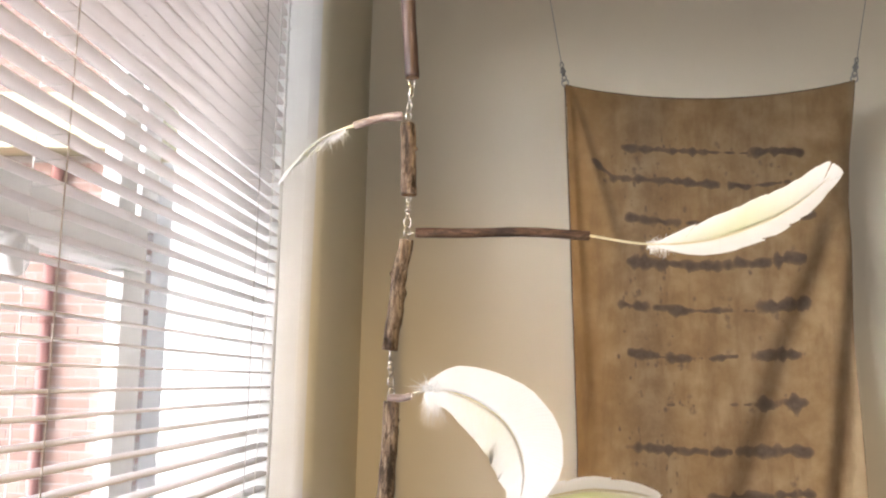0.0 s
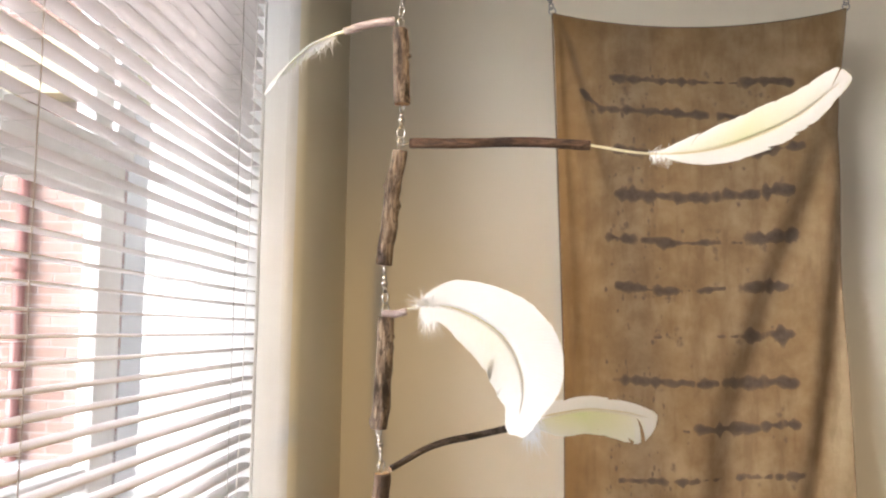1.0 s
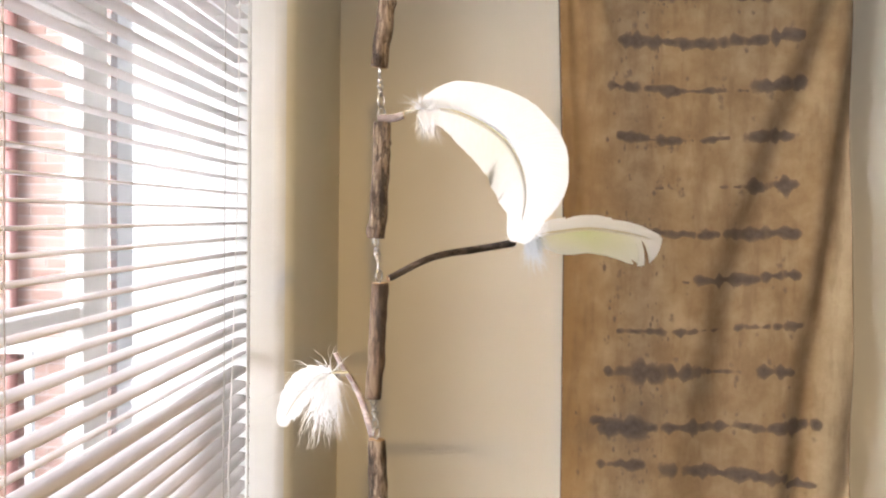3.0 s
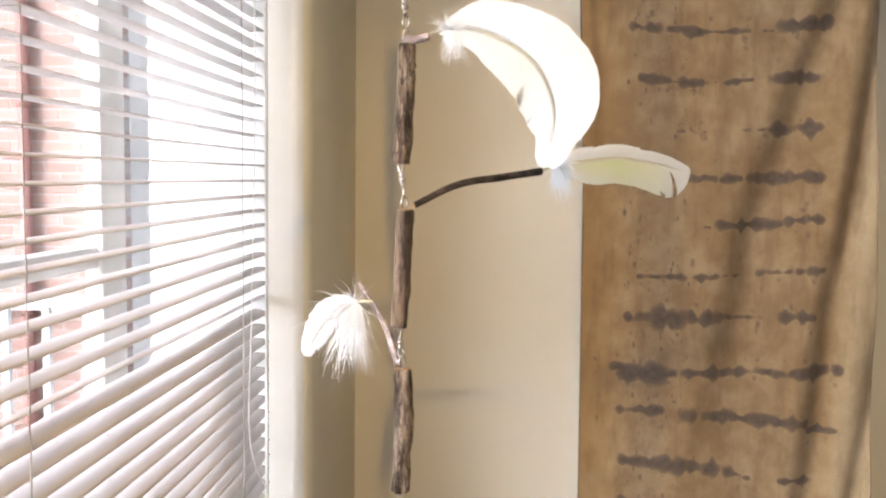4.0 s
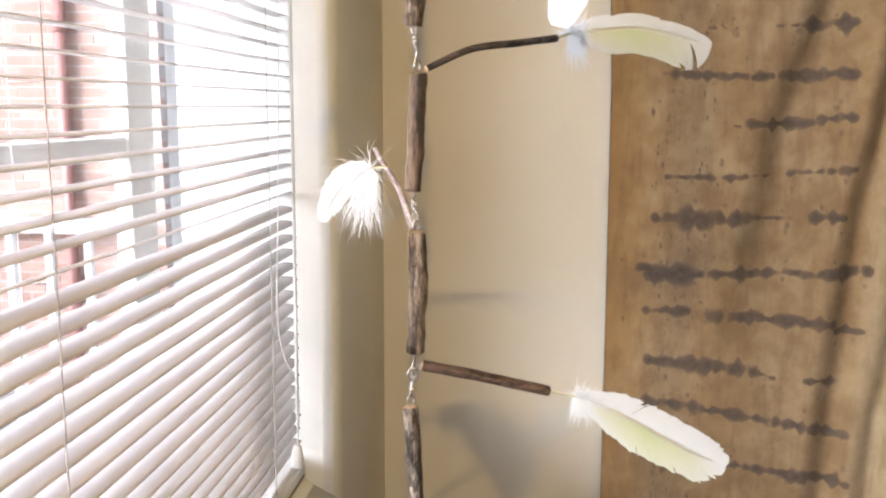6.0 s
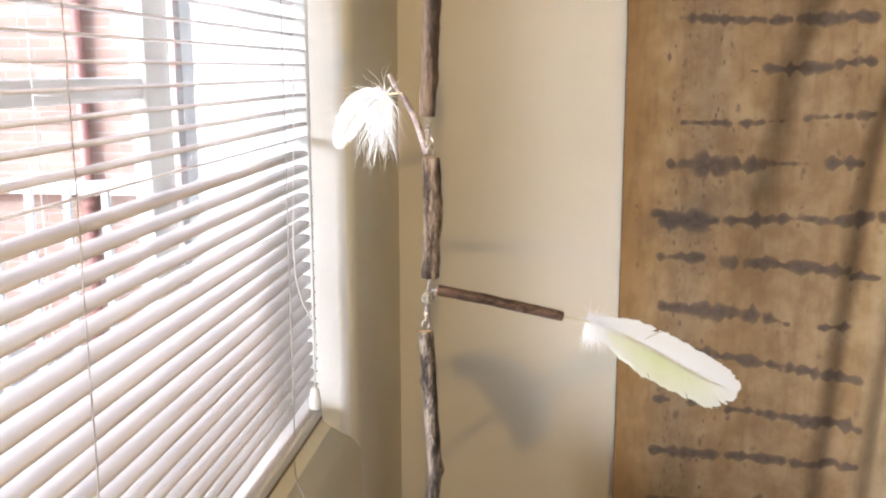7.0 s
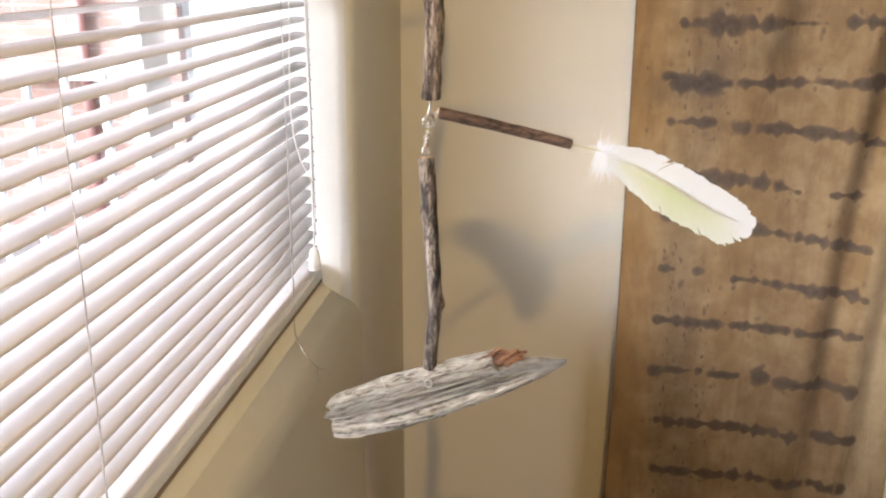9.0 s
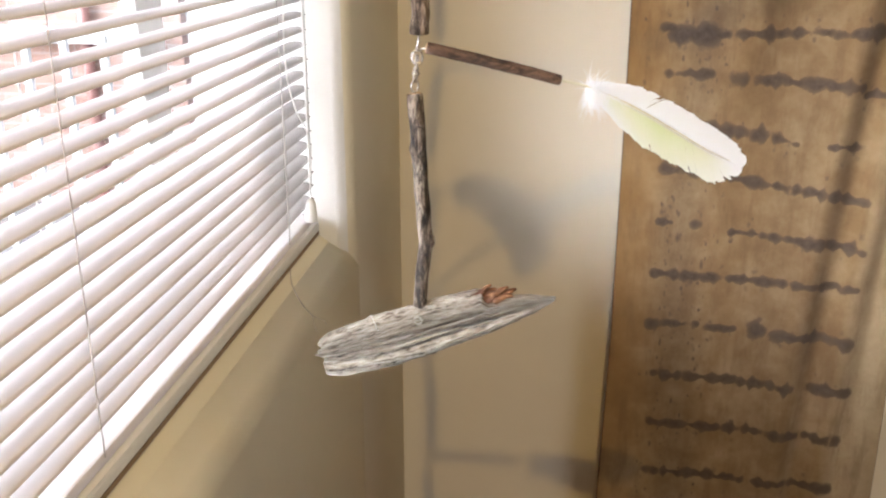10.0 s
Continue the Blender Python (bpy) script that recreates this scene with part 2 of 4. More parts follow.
# ---- mesh helpers ----
def mesh_ob(name, bm, mats, parent=None, label="", smooth=False):
    me = bpy.data.meshes.new(name)
    bm.to_mesh(me)
    bm.free()
    for m in mats if isinstance(mats, (list, tuple)) else [mats]:
        me.materials.append(m)
    if smooth:
        me.polygons.foreach_set("use_smooth", [True] * len(me.polygons))
    ob = new(name, me)
    if parent:
        ob.parent = parent
    if label:
        ob["label"] = label
    return ob


def part(name, bm, material, parent, label="", smooth=False):
    return mesh_ob(name, bm, material, parent, label, smooth)


def empty(name, at=(0, 0, 0)):
    ob = new(name)
    ob.location = at
    return ob


def box(bm, x0, x1, y0, y1, z0, z1, bevel=0.0, mat=0):
    r = bmesh.ops.create_cube(bm, size=1.0, matrix=Matrix.LocRotScale(((x0 + x1) / 2, (y0 + y1) / 2, (z0 + z1) / 2), None, (x1 - x0, y1 - y0, z1 - z0)))
    faces = {f for v in r["verts"] for f in v.link_faces}
    for f in faces:
        f.material_index = mat
    if bevel:
        bmesh.ops.bevel(bm, geom=list({e for v in r["verts"] for e in v.link_edges}), offset=bevel, segments=2, affect="EDGES", profile=0.6)


def boxes(*rows, bevel=0.0):
    bm = bmesh.new()
    for r in rows:
        box(bm, *r, bevel=bevel)
    return bm


def path_frames(pts):
    """Points, tangents and two side vectors along a polyline."""
    out, side = [], None
    for i, p in enumerate(pts):
        t = (pts[min(i + 1, len(pts) - 1)] - pts[max(i - 1, 0)]).normalized()
        if side is None:
            side = t.cross(Vector((0, 1, 0) if abs(t.y) < 0.8 else (1, 0, 0))).normalized()
        side = (side - t * side.dot(t)).normalized()
        out.append((p, t, side, t.cross(side)))
    return out


def smooth_path(pts, n):
    """n points on a Catmull-Rom curve through pts."""
    p = [Vector(q) for q in pts]
    p = [2 * p[0] - p[1], *p, 2 * p[-1] - p[-2]]
    out = []
    for i in range(n):
        u = i / (n - 1) * (len(p) - 3)
        k = min(int(u), len(p) - 4)
        u -= k
        a, b, c, d = p[k:k + 4]
        out.append(0.5 * (2 * b + (c - a) * u + (2 * a - 5 * b + 4 * c - d) * u * u + (3 * b - a - 3 * c + d) * u ** 3))
    return out


def tube(bm, pts, radius, sides=8, caps=True, mat=0, capmat=None, shape=None):
    """A tube along pts; radius is a number or a function of 0..1; shape(u, angle) scales it."""
    rings, fr = [], path_frames(pts)
    for i, (p, t, a, b) in enumerate(fr):
        u = i / (len(fr) - 1)
        r = radius(u) if callable(radius) else radius
        ring = []
        for k in range(sides):
            w = 2 * math.pi * k / sides
            q = r * (shape(u, w) if shape else 1)
            ring.append(bm.verts.new(p + (a * math.cos(w) + b * math.sin(w)) * q))
        rings.append(ring)
    for r0, r1 in zip(rings, rings[1:]):
        for k in range(sides):
            f = bm.faces.new((r0[k], r0[(k + 1) % sides], r1[(k + 1) % sides], r1[k]))
            f.material_index, f.smooth = mat, True
    if caps:
        for ring, rev in ((rings[0], True), (rings[-1], False)):
            mid = bm.verts.new(sum((v.co for v in ring), Vector()) / sides)
            for k in range(sides):
                tri = (ring[k], ring[(k + 1) % sides], mid)
                f = bm.faces.new(tri[::-1] if rev else tri)
                f.material_index = mat if capmat is None else capmat
    return rings


def ring_wire(bm, centre, normal, radius, wire, squash=1.0, segs=14, up=None):
    """A closed loop of wire."""
    nrm = Vector(normal).normalized()
    b = (Vector(up) if up else Vector((0, 0, 1)))
    b = (b - nrm * b.dot(nrm)).normalized()
    a = b.cross(nrm)
    loop = []
    for i in range(segs):
        w = 2 * math.pi * i / segs
        c = Vector(centre) + a * math.cos(w) * radius * squash + b * math.sin(w) * radius
        o = (a * math.cos(w) * squash + b * math.sin(w)).normalized()
        loop.append([bm.verts.new(c + (o * math.cos(q) + nrm * math.sin(q)) * wire) for q in (k * math.pi / 3 for k in range(6))])
    for i in range(segs):
        for k in range(6):
            f = bm.faces.new((loop[i][k], loop[i][(k + 1) % 6], loop[(i + 1) % segs][(k + 1) % 6], loop[(i + 1) % segs][k]))
            f.smooth = True


# ---- the room ----
CX, JY, WY, ROOF = -0.300, 1.370, 1.745, 2.60       # window wall's face, jamb, back wall, ceiling
CY = 1.665                                           # the cloth hangs this far in, clear of the back wall
BX = -0.370                                          # the blind's plane
SILL = 0.862

tagged(mesh_ob("wall_north", boxes((-0.53, 3.0, WY, WY + 0.15, 0, ROOF)), M_WALL), "plain cream painted plaster back wall", "wall", kind="structure")
tagged(mesh_ob("wall_east", boxes((3.0, 3.15, -2.5, WY, 0, ROOF)), M_WALL), "plain cream painted side wall of the room", "wall", kind="structure")
tagged(mesh_ob("wall_south", boxes((-0.53, 0.70, -2.65, -2.5, 0, ROOF), (2.80, 3.15, -2.65, -2.5, 0, ROOF), (0.70, 2.80, -2.65, -2.5, 0, 1.05), (0.70, 2.80, -2.65, -2.5, 2.4, ROOF)), M_WALL), "plain cream painted wall with an added opening behind the camera", "wall", kind="structure")
tagged(mesh_ob("floor", boxes((-0.53, 3.15, -2.65, WY + 0.15, -0.12, 0)), M_FLOOR), "warm brown wooden floor", "floor", kind="structure")
tagged(mesh_ob("ceiling", boxes((-0.53, 3.15, -2.65, WY + 0.15, ROOF, ROOF + 0.12)), M_CEIL), "plain white painted ceiling", "ceiling", kind="structure")


def pier():
    """The wall between the window and the corner, with a rounded plaster arris."""
    bm = bmesh.new()
    r = 0.026
    plan = [(-0.53, JY)]
    for k in range(11):
        w = math.pi / 2 * k / 10
        plan.append((CX - r + r * math.sin(w), JY + r - r * math.cos(w)))
    plan += [(CX + 0.005, WY), (-0.53, WY)]
    lo = [bm.verts.new((x, y, 0)) for x, y in plan]
    hi = [bm.verts.new((x, y, ROOF)) for x, y in plan]
    for i in range(len(plan)):
        j = (i + 1) % len(plan)
        f = bm.faces.new((lo[i], lo[j], hi[j], hi[i]))
        f.smooth = 0 < i < 12
        f.material_index = 1 if i < 5 else 0
    bm.faces.new(lo[::-1]), bm.faces.new(hi)
    bmesh.ops.recalc_face_normals(bm, faces=bm.faces)
    return bm


def apron():
    """The wall under the window: its plaster slopes out from the sill and rounds over into the face, flush with the pier."""
    bm = bmesh.new()
    prof = [(-0.53, 0), (-0.53, SILL - 0.022), (-0.356, SILL - 0.022), (-0.340, SILL - 0.034), (-0.318, SILL - 0.047)]
    for k in range(1, 9):
        w = math.radians(60) * k / 8
        prof.append((-0.318 + 0.018 * math.sin(w) / math.sin(math.radians(60)), SILL - 0.047 - 0.050 * (1 - math.cos(w)) - 0.006 * k / 8))
    prof.append((CX, 0))
    near, far = [[bm.verts.new((x, y, z)) for x, z in prof] for y in (-0.2, JY + 0.026)]
    for i in range(len(prof)):
        j = (i + 1) % len(prof)
        f = bm.faces.new((near[i], near[j], far[j], far[i]))
        f.smooth = 2 < i < len(prof) - 1
    bm.faces.new(near), bm.faces.new(far[::-1])
    bmesh.ops.recalc_face_normals(bm, faces=bm.faces)
    return bm


tagged(mesh_ob("wall_west_pier", pier(), [M_REVEAL, M_WHITE]), "cream plaster pier with a rounded edge beside the window", "wall", kind="structure")
tagged(mesh_ob("wall_west_under_window", apron(), M_REVEAL), "cream painted plaster wall below the window sill", "wall", kind="structure")
tagged(mesh_ob("wall_west_over_window", boxes((-0.53, -0.362, -0.2, JY, 2.30, ROOF)), M_REVEAL), "cream painted wall above the window", "wall", kind="structure")
tagged(mesh_ob("wall_west", boxes((-0.53, CX, -2.5, -0.2, 0, ROOF)), M_REVEAL), "cream painted wall beside the window", "wall", kind="structure")

# unseen panel, added to keep the outdoor sun out of the rear opening
tagged(mesh_ob("rear_panel", boxes((0.70, 2.80, -2.62, -2.58, 1.05, 2.4)), M_WHITE), "unseen white panel closing the added rear opening", "window", kind="structure")

# ---- the window ----
window = tagged(empty("window_1", (-0.45, 0.6, SILL)), "white painted wooden sash window with a narrow side light", "window", kind="structure")


def wpart(name, bm, mat, label=""):
    ob = part(name, bm, mat, window, label)
    ob.matrix_parent_inverse = Matrix.Translation(window.location).inverted()
    return ob


wpart("window_sill", boxes((-0.526, -0.352, -0.2, JY - 0.002, SILL - 0.016, SILL), bevel=0.005), M_WHITE, "white gloss painted sill board")
wpart("sill_edge", boxes((-0.526, -0.3535, -0.2, JY - 0.002, SILL - 0.0215, SILL - 0.0165)), M_RAW, "bare brown lower edge of the sill")
wpart("outer_frame", boxes((-0.527, -0.483, -0.2, JY - 0.002, 2.262, 2.298), bevel=0.004), M_SASH)
wpart("mullion", boxes((-0.527, -0.514, 1.200, 1.246, 0.866, 1.695), bevel=0.003), M_SASH, "grey shaded mullion beside the sash")
wpart("mullion", boxes((-0.527, -0.510, 1.205, 1.262, 1.746, 2.262), bevel=0.003), M_SASH)
wpart("sash_stile", boxes((-0.512, -0.491, 1.120, 1.177, 0.866, 1.678), bevel=0.003), M_SASH)
wpart("sash_stile", boxes((-0.527, -0.503, 1.118, 1.172, 1.747, 2.262), bevel=0.003), M_SASH)
wpart("meeting_rail", boxes((-0.527, -0.483, -0.2, 1.169, 1.679, 1.746), bevel=0.004), M_SASH, "deep meeting rail of the two sashes")
wpart("glazing_bar", boxes((-0.520, -0.493, -0.2, 1.119, 1.330, 1.356), bevel=0.005), M_SASH)
wpart("bottom_rail", boxes((-0.520, -0.491, -0.2, 1.119, 0.866, 0.900), bevel=0.004), M_SASH)
for dims in ((-0.509, -0.506, -0.2, 1.119, 0.901, 1.329), (-0.509, -0.506, -0.2, 1.119, 1.357, 1.678),
             (-0.519, -0.516, -0.2, 1.117, 1.747, 2.261), (-0.523, -0.520, 1.247, 1.368, 0.866, 2.261)):
    wpart("pane", boxes(dims), M_GLASS).visible_shadow = False


def latch():
    bm = bmesh.new()
    at = Vector((-0.482, 0.837, 1.659))
    tube(bm, [at, at + Vector((0.010, 0, 0)), at + Vector((0.013, 0, 0))], lambda u: 0.021 if u < 0.9 else 0.018, 24)
    tube(bm, [at + Vector((0.013, 0.004, 0.004)), at + Vector((0.022, 0.004, 0.004))], 0.006, 12)
    box(bm, at.x + 0.012, at.x + 0.017, at.y - 0.004, at.y + 0.026, at.z + 0.002, at.z + 0.010, 0.001)
    return bm


wpart("sash_latch", latch(), M_PLASTIC, "round white sash latch")

# ---- the venetian blind ----
blind = tagged(empty("venetian_blind", (BX, 0.6, SILL)), "white venetian blind with thin slats, lowered, slats open", "blind")


def bpart(name, bm, mat, label="", smooth=False):
    ob = part(name, bm, mat, blind, label, smooth)
    ob.matrix_parent_inverse = Matrix.Translation(blind.location).inverted()
    return ob


Y0, Y1, PITCH = -0.18, 1.3672, 0.0205


def slat_mesh():
    """One crowned slat, 25 mm wide, with clipped ends, centred on its own axis."""
    me, bm = bpy.data.meshes.new("slat"), bmesh.new()
    n, half, th = 8, 0.0125, 0.0005
    ys = [Y0 - 0.6 + (Y1 - Y0) * k / 6 for k in range(7)]
    top, low = [], []
    for y in ys:
        a, b = [], []
        for k in range(n + 1):
            u = 2 * k / n - 1
            z = 0.0022 * (1 - u * u)
            a.append(bm.verts.new((u * half, y, z + th)))
            b.append(bm.verts.new((u * half, y, z)))
        top.append(a), low.append(b)
    for i in range(len(ys) - 1):
        for k in range(n):
            bm.faces.new((top[i][k], top[i][k + 1], top[i + 1][k + 1], top[i + 1][k]))
            bm.faces.new((low[i][k], low[i + 1][k], low[i + 1][k + 1], low[i][k + 1]))
        for k in (0, n):
            q = (top[i][k], top[i + 1][k], low[i + 1][k], low[i][k])
            bm.faces.new(q if k == 0 else q[::-1])
    for i in (0, len(ys) - 1):
        for k in range(n):
            q = (top[i][k], low[i][k], low[i][k + 1], top[i][k + 1])
            bm.faces.new(q if i == 0 else q[::-1])
    bmesh.ops.recalc_face_normals(bm, faces=bm.faces)
    for f in bm.faces:
        f.smooth = abs(f.normal.z) > 0.5
    bm.to_mesh(me)
    bm.free()
    me.materials.append(M_SLAT)
    return me


SLAT = slat_mesh()
rng = random.Random(4)
k = -32
while True:
    z = 1.5345 + PITCH * k
    if z > 2.255:
        break
    tilt = {-13: -16, -14: 12, -15: 10}.get(k, 9 if k < -15 else 1.5) + rng.uniform(-1.2, 1.2)
    if z > SILL + 0.022:
        s = new("slat", SLAT)
        s.parent = blind
        s.matrix_parent_inverse = Matrix.Translation(blind.location).inverted()
        s.matrix_basis = pose(BX + rng.uniform(-0.0006, 0.0006), 0.6, z - 0.001, 0, tilt, rng.uniform(-0.04, 0.04))
    k += 1

bpart("bottom_rail", boxes((BX - 0.012, BX + 0.012, Y0, Y1, SILL + 0.0005, SILL + 0.012), bevel=0.003), M_SLAT)
bpart("headrail", boxes((BX - 0.014, BX + 0.014, Y0, Y1 + 0.001, 2.262, 2.298), bevel=0.002), M_SLAT)


def cord(pts, r, n=60, wob=0.0, seed=1):
    bm, g = bmesh.new(), random.Random(seed)
    path = smooth_path(pts, n)
    path = [p + Vector((g.uniform(-wob, wob), g.uniform(-wob, wob), 0)) for p in path]
    tube(bm, path, r, 6)
    return bm


def rung_mesh():
    me, bm = bpy.data.meshes.new("ladder_rung"), bmesh.new()
    tube(bm, [Vector((-0.0145, 0.004, -0.003)), Vector((0, 0.002, -0.0036)), Vector((0.0145, 0, -0.003))], 0.0004, 4)
    bm.to_mesh(me)
    bm.free()
    me.materials.append(M_CORD_PALE)
    return me


RUNG = rung_mesh()
for y, m in ((0.690, M_CORD), (1.225, M_CORD)):
    bpart("ladder_cord", cord([(BX + 0.0145, y, SILL + 0.01), (BX + 0.0148, y, 1.4), (BX + 0.0145, y, 2.27)], 0.0007, 70, 0.0004, 3), m, "thin grey front cord of the blind")
    bpart("ladder_cord", cord([(BX - 0.0145, y + 0.004, SILL + 0.01), (BX - 0.0148, y + 0.004, 1.4), (BX - 0.0145, y + 0.004, 2.27)], 0.0006, 70, 0.0003, 4), M_CORD_PALE)
    z = 1.5345 - PITCH * 32
    while z < 2.25:
        if z > SILL + 0.02:
            rung = new("ladder_rung", RUNG)
            rung.parent, rung.matrix_parent_inverse = blind, Matrix.Translation(blind.location).inverted()
            rung.matrix_basis = pose(BX, y, z)
        z += PITCH

# tilt wand, two pull cords joined in a knot, and their tassel at the blind's end
bpart("tilt_wand", cord([(BX + 0.016, 1.335, 0.93), (BX + 0.017, 1.335, 1.6), (BX + 0.016, 1.333, 2.26)], 0.0024, 30), M_PLASTIC, "clear white tilt wand")
bpart("pull_cord", cord([(BX + 0.018, 1.290, 2.26), (BX + 0.018, 1.275, 1.60), (BX + 0.020, 1.245, 1.263), (BX + 0.021, 1.226, 1.126), (BX + 0.021, 1.256, 1.057), (BX + 0.022, 1.318, 0.996), (BX + 0.023, 1.308, 0.912)], 0.0009, 90, 0.0003), M_CORD_PALE)
bpart("pull_cord", cord([(BX + 0.019, 1.322, 2.26), (BX + 0.019, 1.322, 1.3), (BX + 0.021, 1.320, 1.10), (BX + 0.0225, 1.308, 0.912)], 0.0009, 90, 0.0003), M_CORD_PALE)


def tassel():
    bm = bmesh.new()
    at = Vector((BX + 0.023, 1.306, 0.880))
    tube(bm, [at + Vector((0, 0, dz)) for dz in (0, 0.002, 0.012, 0.026, 0.031, 0.034)], lambda u: (0.0075, 0.0088, 0.0085, 0.0070, 0.0055, 0.003)[round(u * 5)], 16)
    return bm


bpart("cord_tassel", tassel(), M_PLASTIC, "white plastic cord tassel", True)


def frayed():
    """The frayed brown end of a cord that hangs below the sill."""
    bm = bmesh.new()
    start, fork = Vector((-0.335, 1.1573, 0.8427)), Vector((-0.297, 1.0899, 0.8362))
    tube(bm, smooth_path([Vector((-0.347, 1.1924, 0.8498)), start, Vector((-0.297, 1.0602, 0.8629)), fork], 24), 0.0007, 5)
    for seed, end in ((1, (-0.2965, 1.1839, 0.7742)), (2, (-0.2965, 1.1341, 0.7861))):
        g = random.Random(seed)
        e = Vector(end)
        tube(bm, smooth_path([fork, fork.lerp(e, 0.4) + Vector((0, g.uniform(-0.006, 0.006), g.uniform(-0.005, 0.003))), fork.lerp(e, 0.75) + Vector((0, g.uniform(-0.004, 0.004), 0.002)), e], 16), lambda u: 0.0006 * (1 - 0.6 * u), 5)
    return bm


bpart("frayed_cord_end", frayed(), M_CORD, "frayed brown cord end hanging over the sill")

# ---- the dyed cloth on the back wall ----
STAINS = []


def stain(x0, z0, x1, z1, half):
    STAINS.append((x0, z0, x1, z1, half))


stain(0.184, 1.969, 0.211, 1.964, 0.0085)
stain(0.211, 1.964, 0.325, 1.960, 0.0060)
stain(0.330, 1.959, 0.404, 1.958, 0.0020)
stain(0.409, 1.960, 0.487, 1.960, 0.0060)
stain(0.133, 1.939, 0.166, 1.912, 0.0050)
stain(0.166, 1.912, 0.398, 1.898, 0.0065)
stain(0.398, 1.898, 0.475, 1.907, 0.0040)
stain(0.194, 1.841, 0.275, 1.832, 0.0065)
stain(0.289, 1.832, 0.337, 1.834, 0.0030)
stain(0.384, 1.830, 0.408, 1.831, 0.0035)
stain(0.432, 1.837, 0.505, 1.849, 0.0065)
stain(0.193, 1.763, 0.327, 1.756, 0.0090)
stain(0.327, 1.756, 0.486, 1.772, 0.0080)
stain(0.180, 1.688, 0.287, 1.678, 0.0065)
stain(0.287, 1.678, 0.402, 1.680, 0.0030)
stain(0.326, 1.679, 0.364, 1.681, 0.0050)
stain(0.417, 1.687, 0.491, 1.695, 0.0100)
stain(0.195, 1.605, 0.238, 1.601, 0.0070)
stain(0.238, 1.599, 0.315, 1.597, 0.0020)
stain(0.262, 1.596, 0.291, 1.597, 0.0070)
stain(0.324, 1.596, 0.372, 1.602, 0.0040)
stain(0.401, 1.604, 0.486, 1.609, 0.0080)
stain(0.256, 1.518, 0.266, 1.518, 0.0030)
stain(0.280, 1.518, 0.299, 1.518, 0.0030)
stain(0.361, 1.520, 0.408, 1.522, 0.0035)
stain(0.419, 1.523, 0.483, 1.526, 0.0090)
stain(0.189, 1.446, 0.317, 1.440, 0.0065)
stain(0.329, 1.440, 0.358, 1.442, 0.0060)
stain(0.373, 1.443, 0.485, 1.445, 0.0090)
stain(0.195, 1.361, 0.201, 1.361, 0.0035)
stain(0.301, 1.362, 0.311, 1.362, 0.0030)
stain(0.330, 1.364, 0.428, 1.369, 0.0080)
stain(0.442, 1.374, 0.489, 1.377, 0.0075)
stain(0.198, 1.278, 0.307, 1.278, 0.0050)
stain(0.307, 1.278, 0.499, 1.294, 0.0045)
stain(0.183, 1.210, 0.223, 1.211, 0.0090)
stain(0.237, 1.209, 0.341, 1.212, 0.0105)
stain(0.350, 1.211, 0.402, 1.211, 0.0040)
stain(0.440, 1.216, 0.485, 1.216, 0.0065)
stain(0.161, 1.126, 0.200, 1.117, 0.0070)
stain(0.176, 1.115, 0.233, 1.116, 0.0130)
stain(0.233, 1.116, 0.373, 1.120, 0.0070)
stain(0.373, 1.120, 0.420, 1.121, 0.0050)
stain(0.429, 1.118, 0.530, 1.125, 0.0085)
stain(0.173, 1.052, 0.239, 1.054, 0.0075)
stain(0.277, 1.047, 0.479, 1.035, 0.0095)
stain(0.488, 1.023, 0.530, 1.023, 0.0075)
stain(0.180, 0.965, 0.251, 0.964, 0.0085)
stain(0.251, 0.964, 0.355, 0.951, 0.0105)
stain(0.355, 0.951, 0.389, 0.939, 0.0050)
stain(0.440, 0.939, 0.500, 0.934, 0.0070)
stain(0.179, 0.893, 0.254, 0.890, 0.0085)
stain(0.254, 0.888, 0.510, 0.843, 0.0085)
stain(0.176, 0.801, 0.196, 0.798, 0.0080)
stain(0.236, 0.798, 0.242, 0.798, 0.0070)
stain(0.298, 0.787, 0.341, 0.783, 0.0050)
stain(0.351, 0.779, 0.446, 0.769, 0.0080)
stain(0.460, 0.767, 0.517, 0.756, 0.0090)
stain(0.175, 0.706, 0.268, 0.703, 0.0070)
stain(0.268, 0.703, 0.518, 0.686, 0.0075)
stain(0.175, 0.610, 0.182, 0.610, 0.0085)
stain(0.195, 0.612, 0.254, 0.613, 0.0055)
stain(0.269, 0.608, 0.319, 0.606, 0.0055)
stain(0.361, 0.603, 0.366, 0.603, 0.0090)
stain(0.392, 0.597, 0.514, 0.585, 0.0095)
stain(0.187, 0.513, 0.228, 0.510, 0.0100)
stain(0.248, 0.509, 0.328, 0.506, 0.0085)
stain(0.328, 0.503, 0.428, 0.494, 0.0095)
stain(0.468, 0.489, 0.531, 0.489, 0.0095)
stain(0.189, 0.414, 0.327, 0.407, 0.0080)
stain(0.327, 0.407, 0.524, 0.388, 0.0090)
stain(0.187, 0.310, 0.303, 0.307, 0.0080)
stain(0.303, 0.307, 0.521, 0.285, 0.0075)
stain(0.129, 1.140, 0.131, 1.130, 0.0020)
stain(0.134, 1.058, 0.135, 1.049, 0.0020)


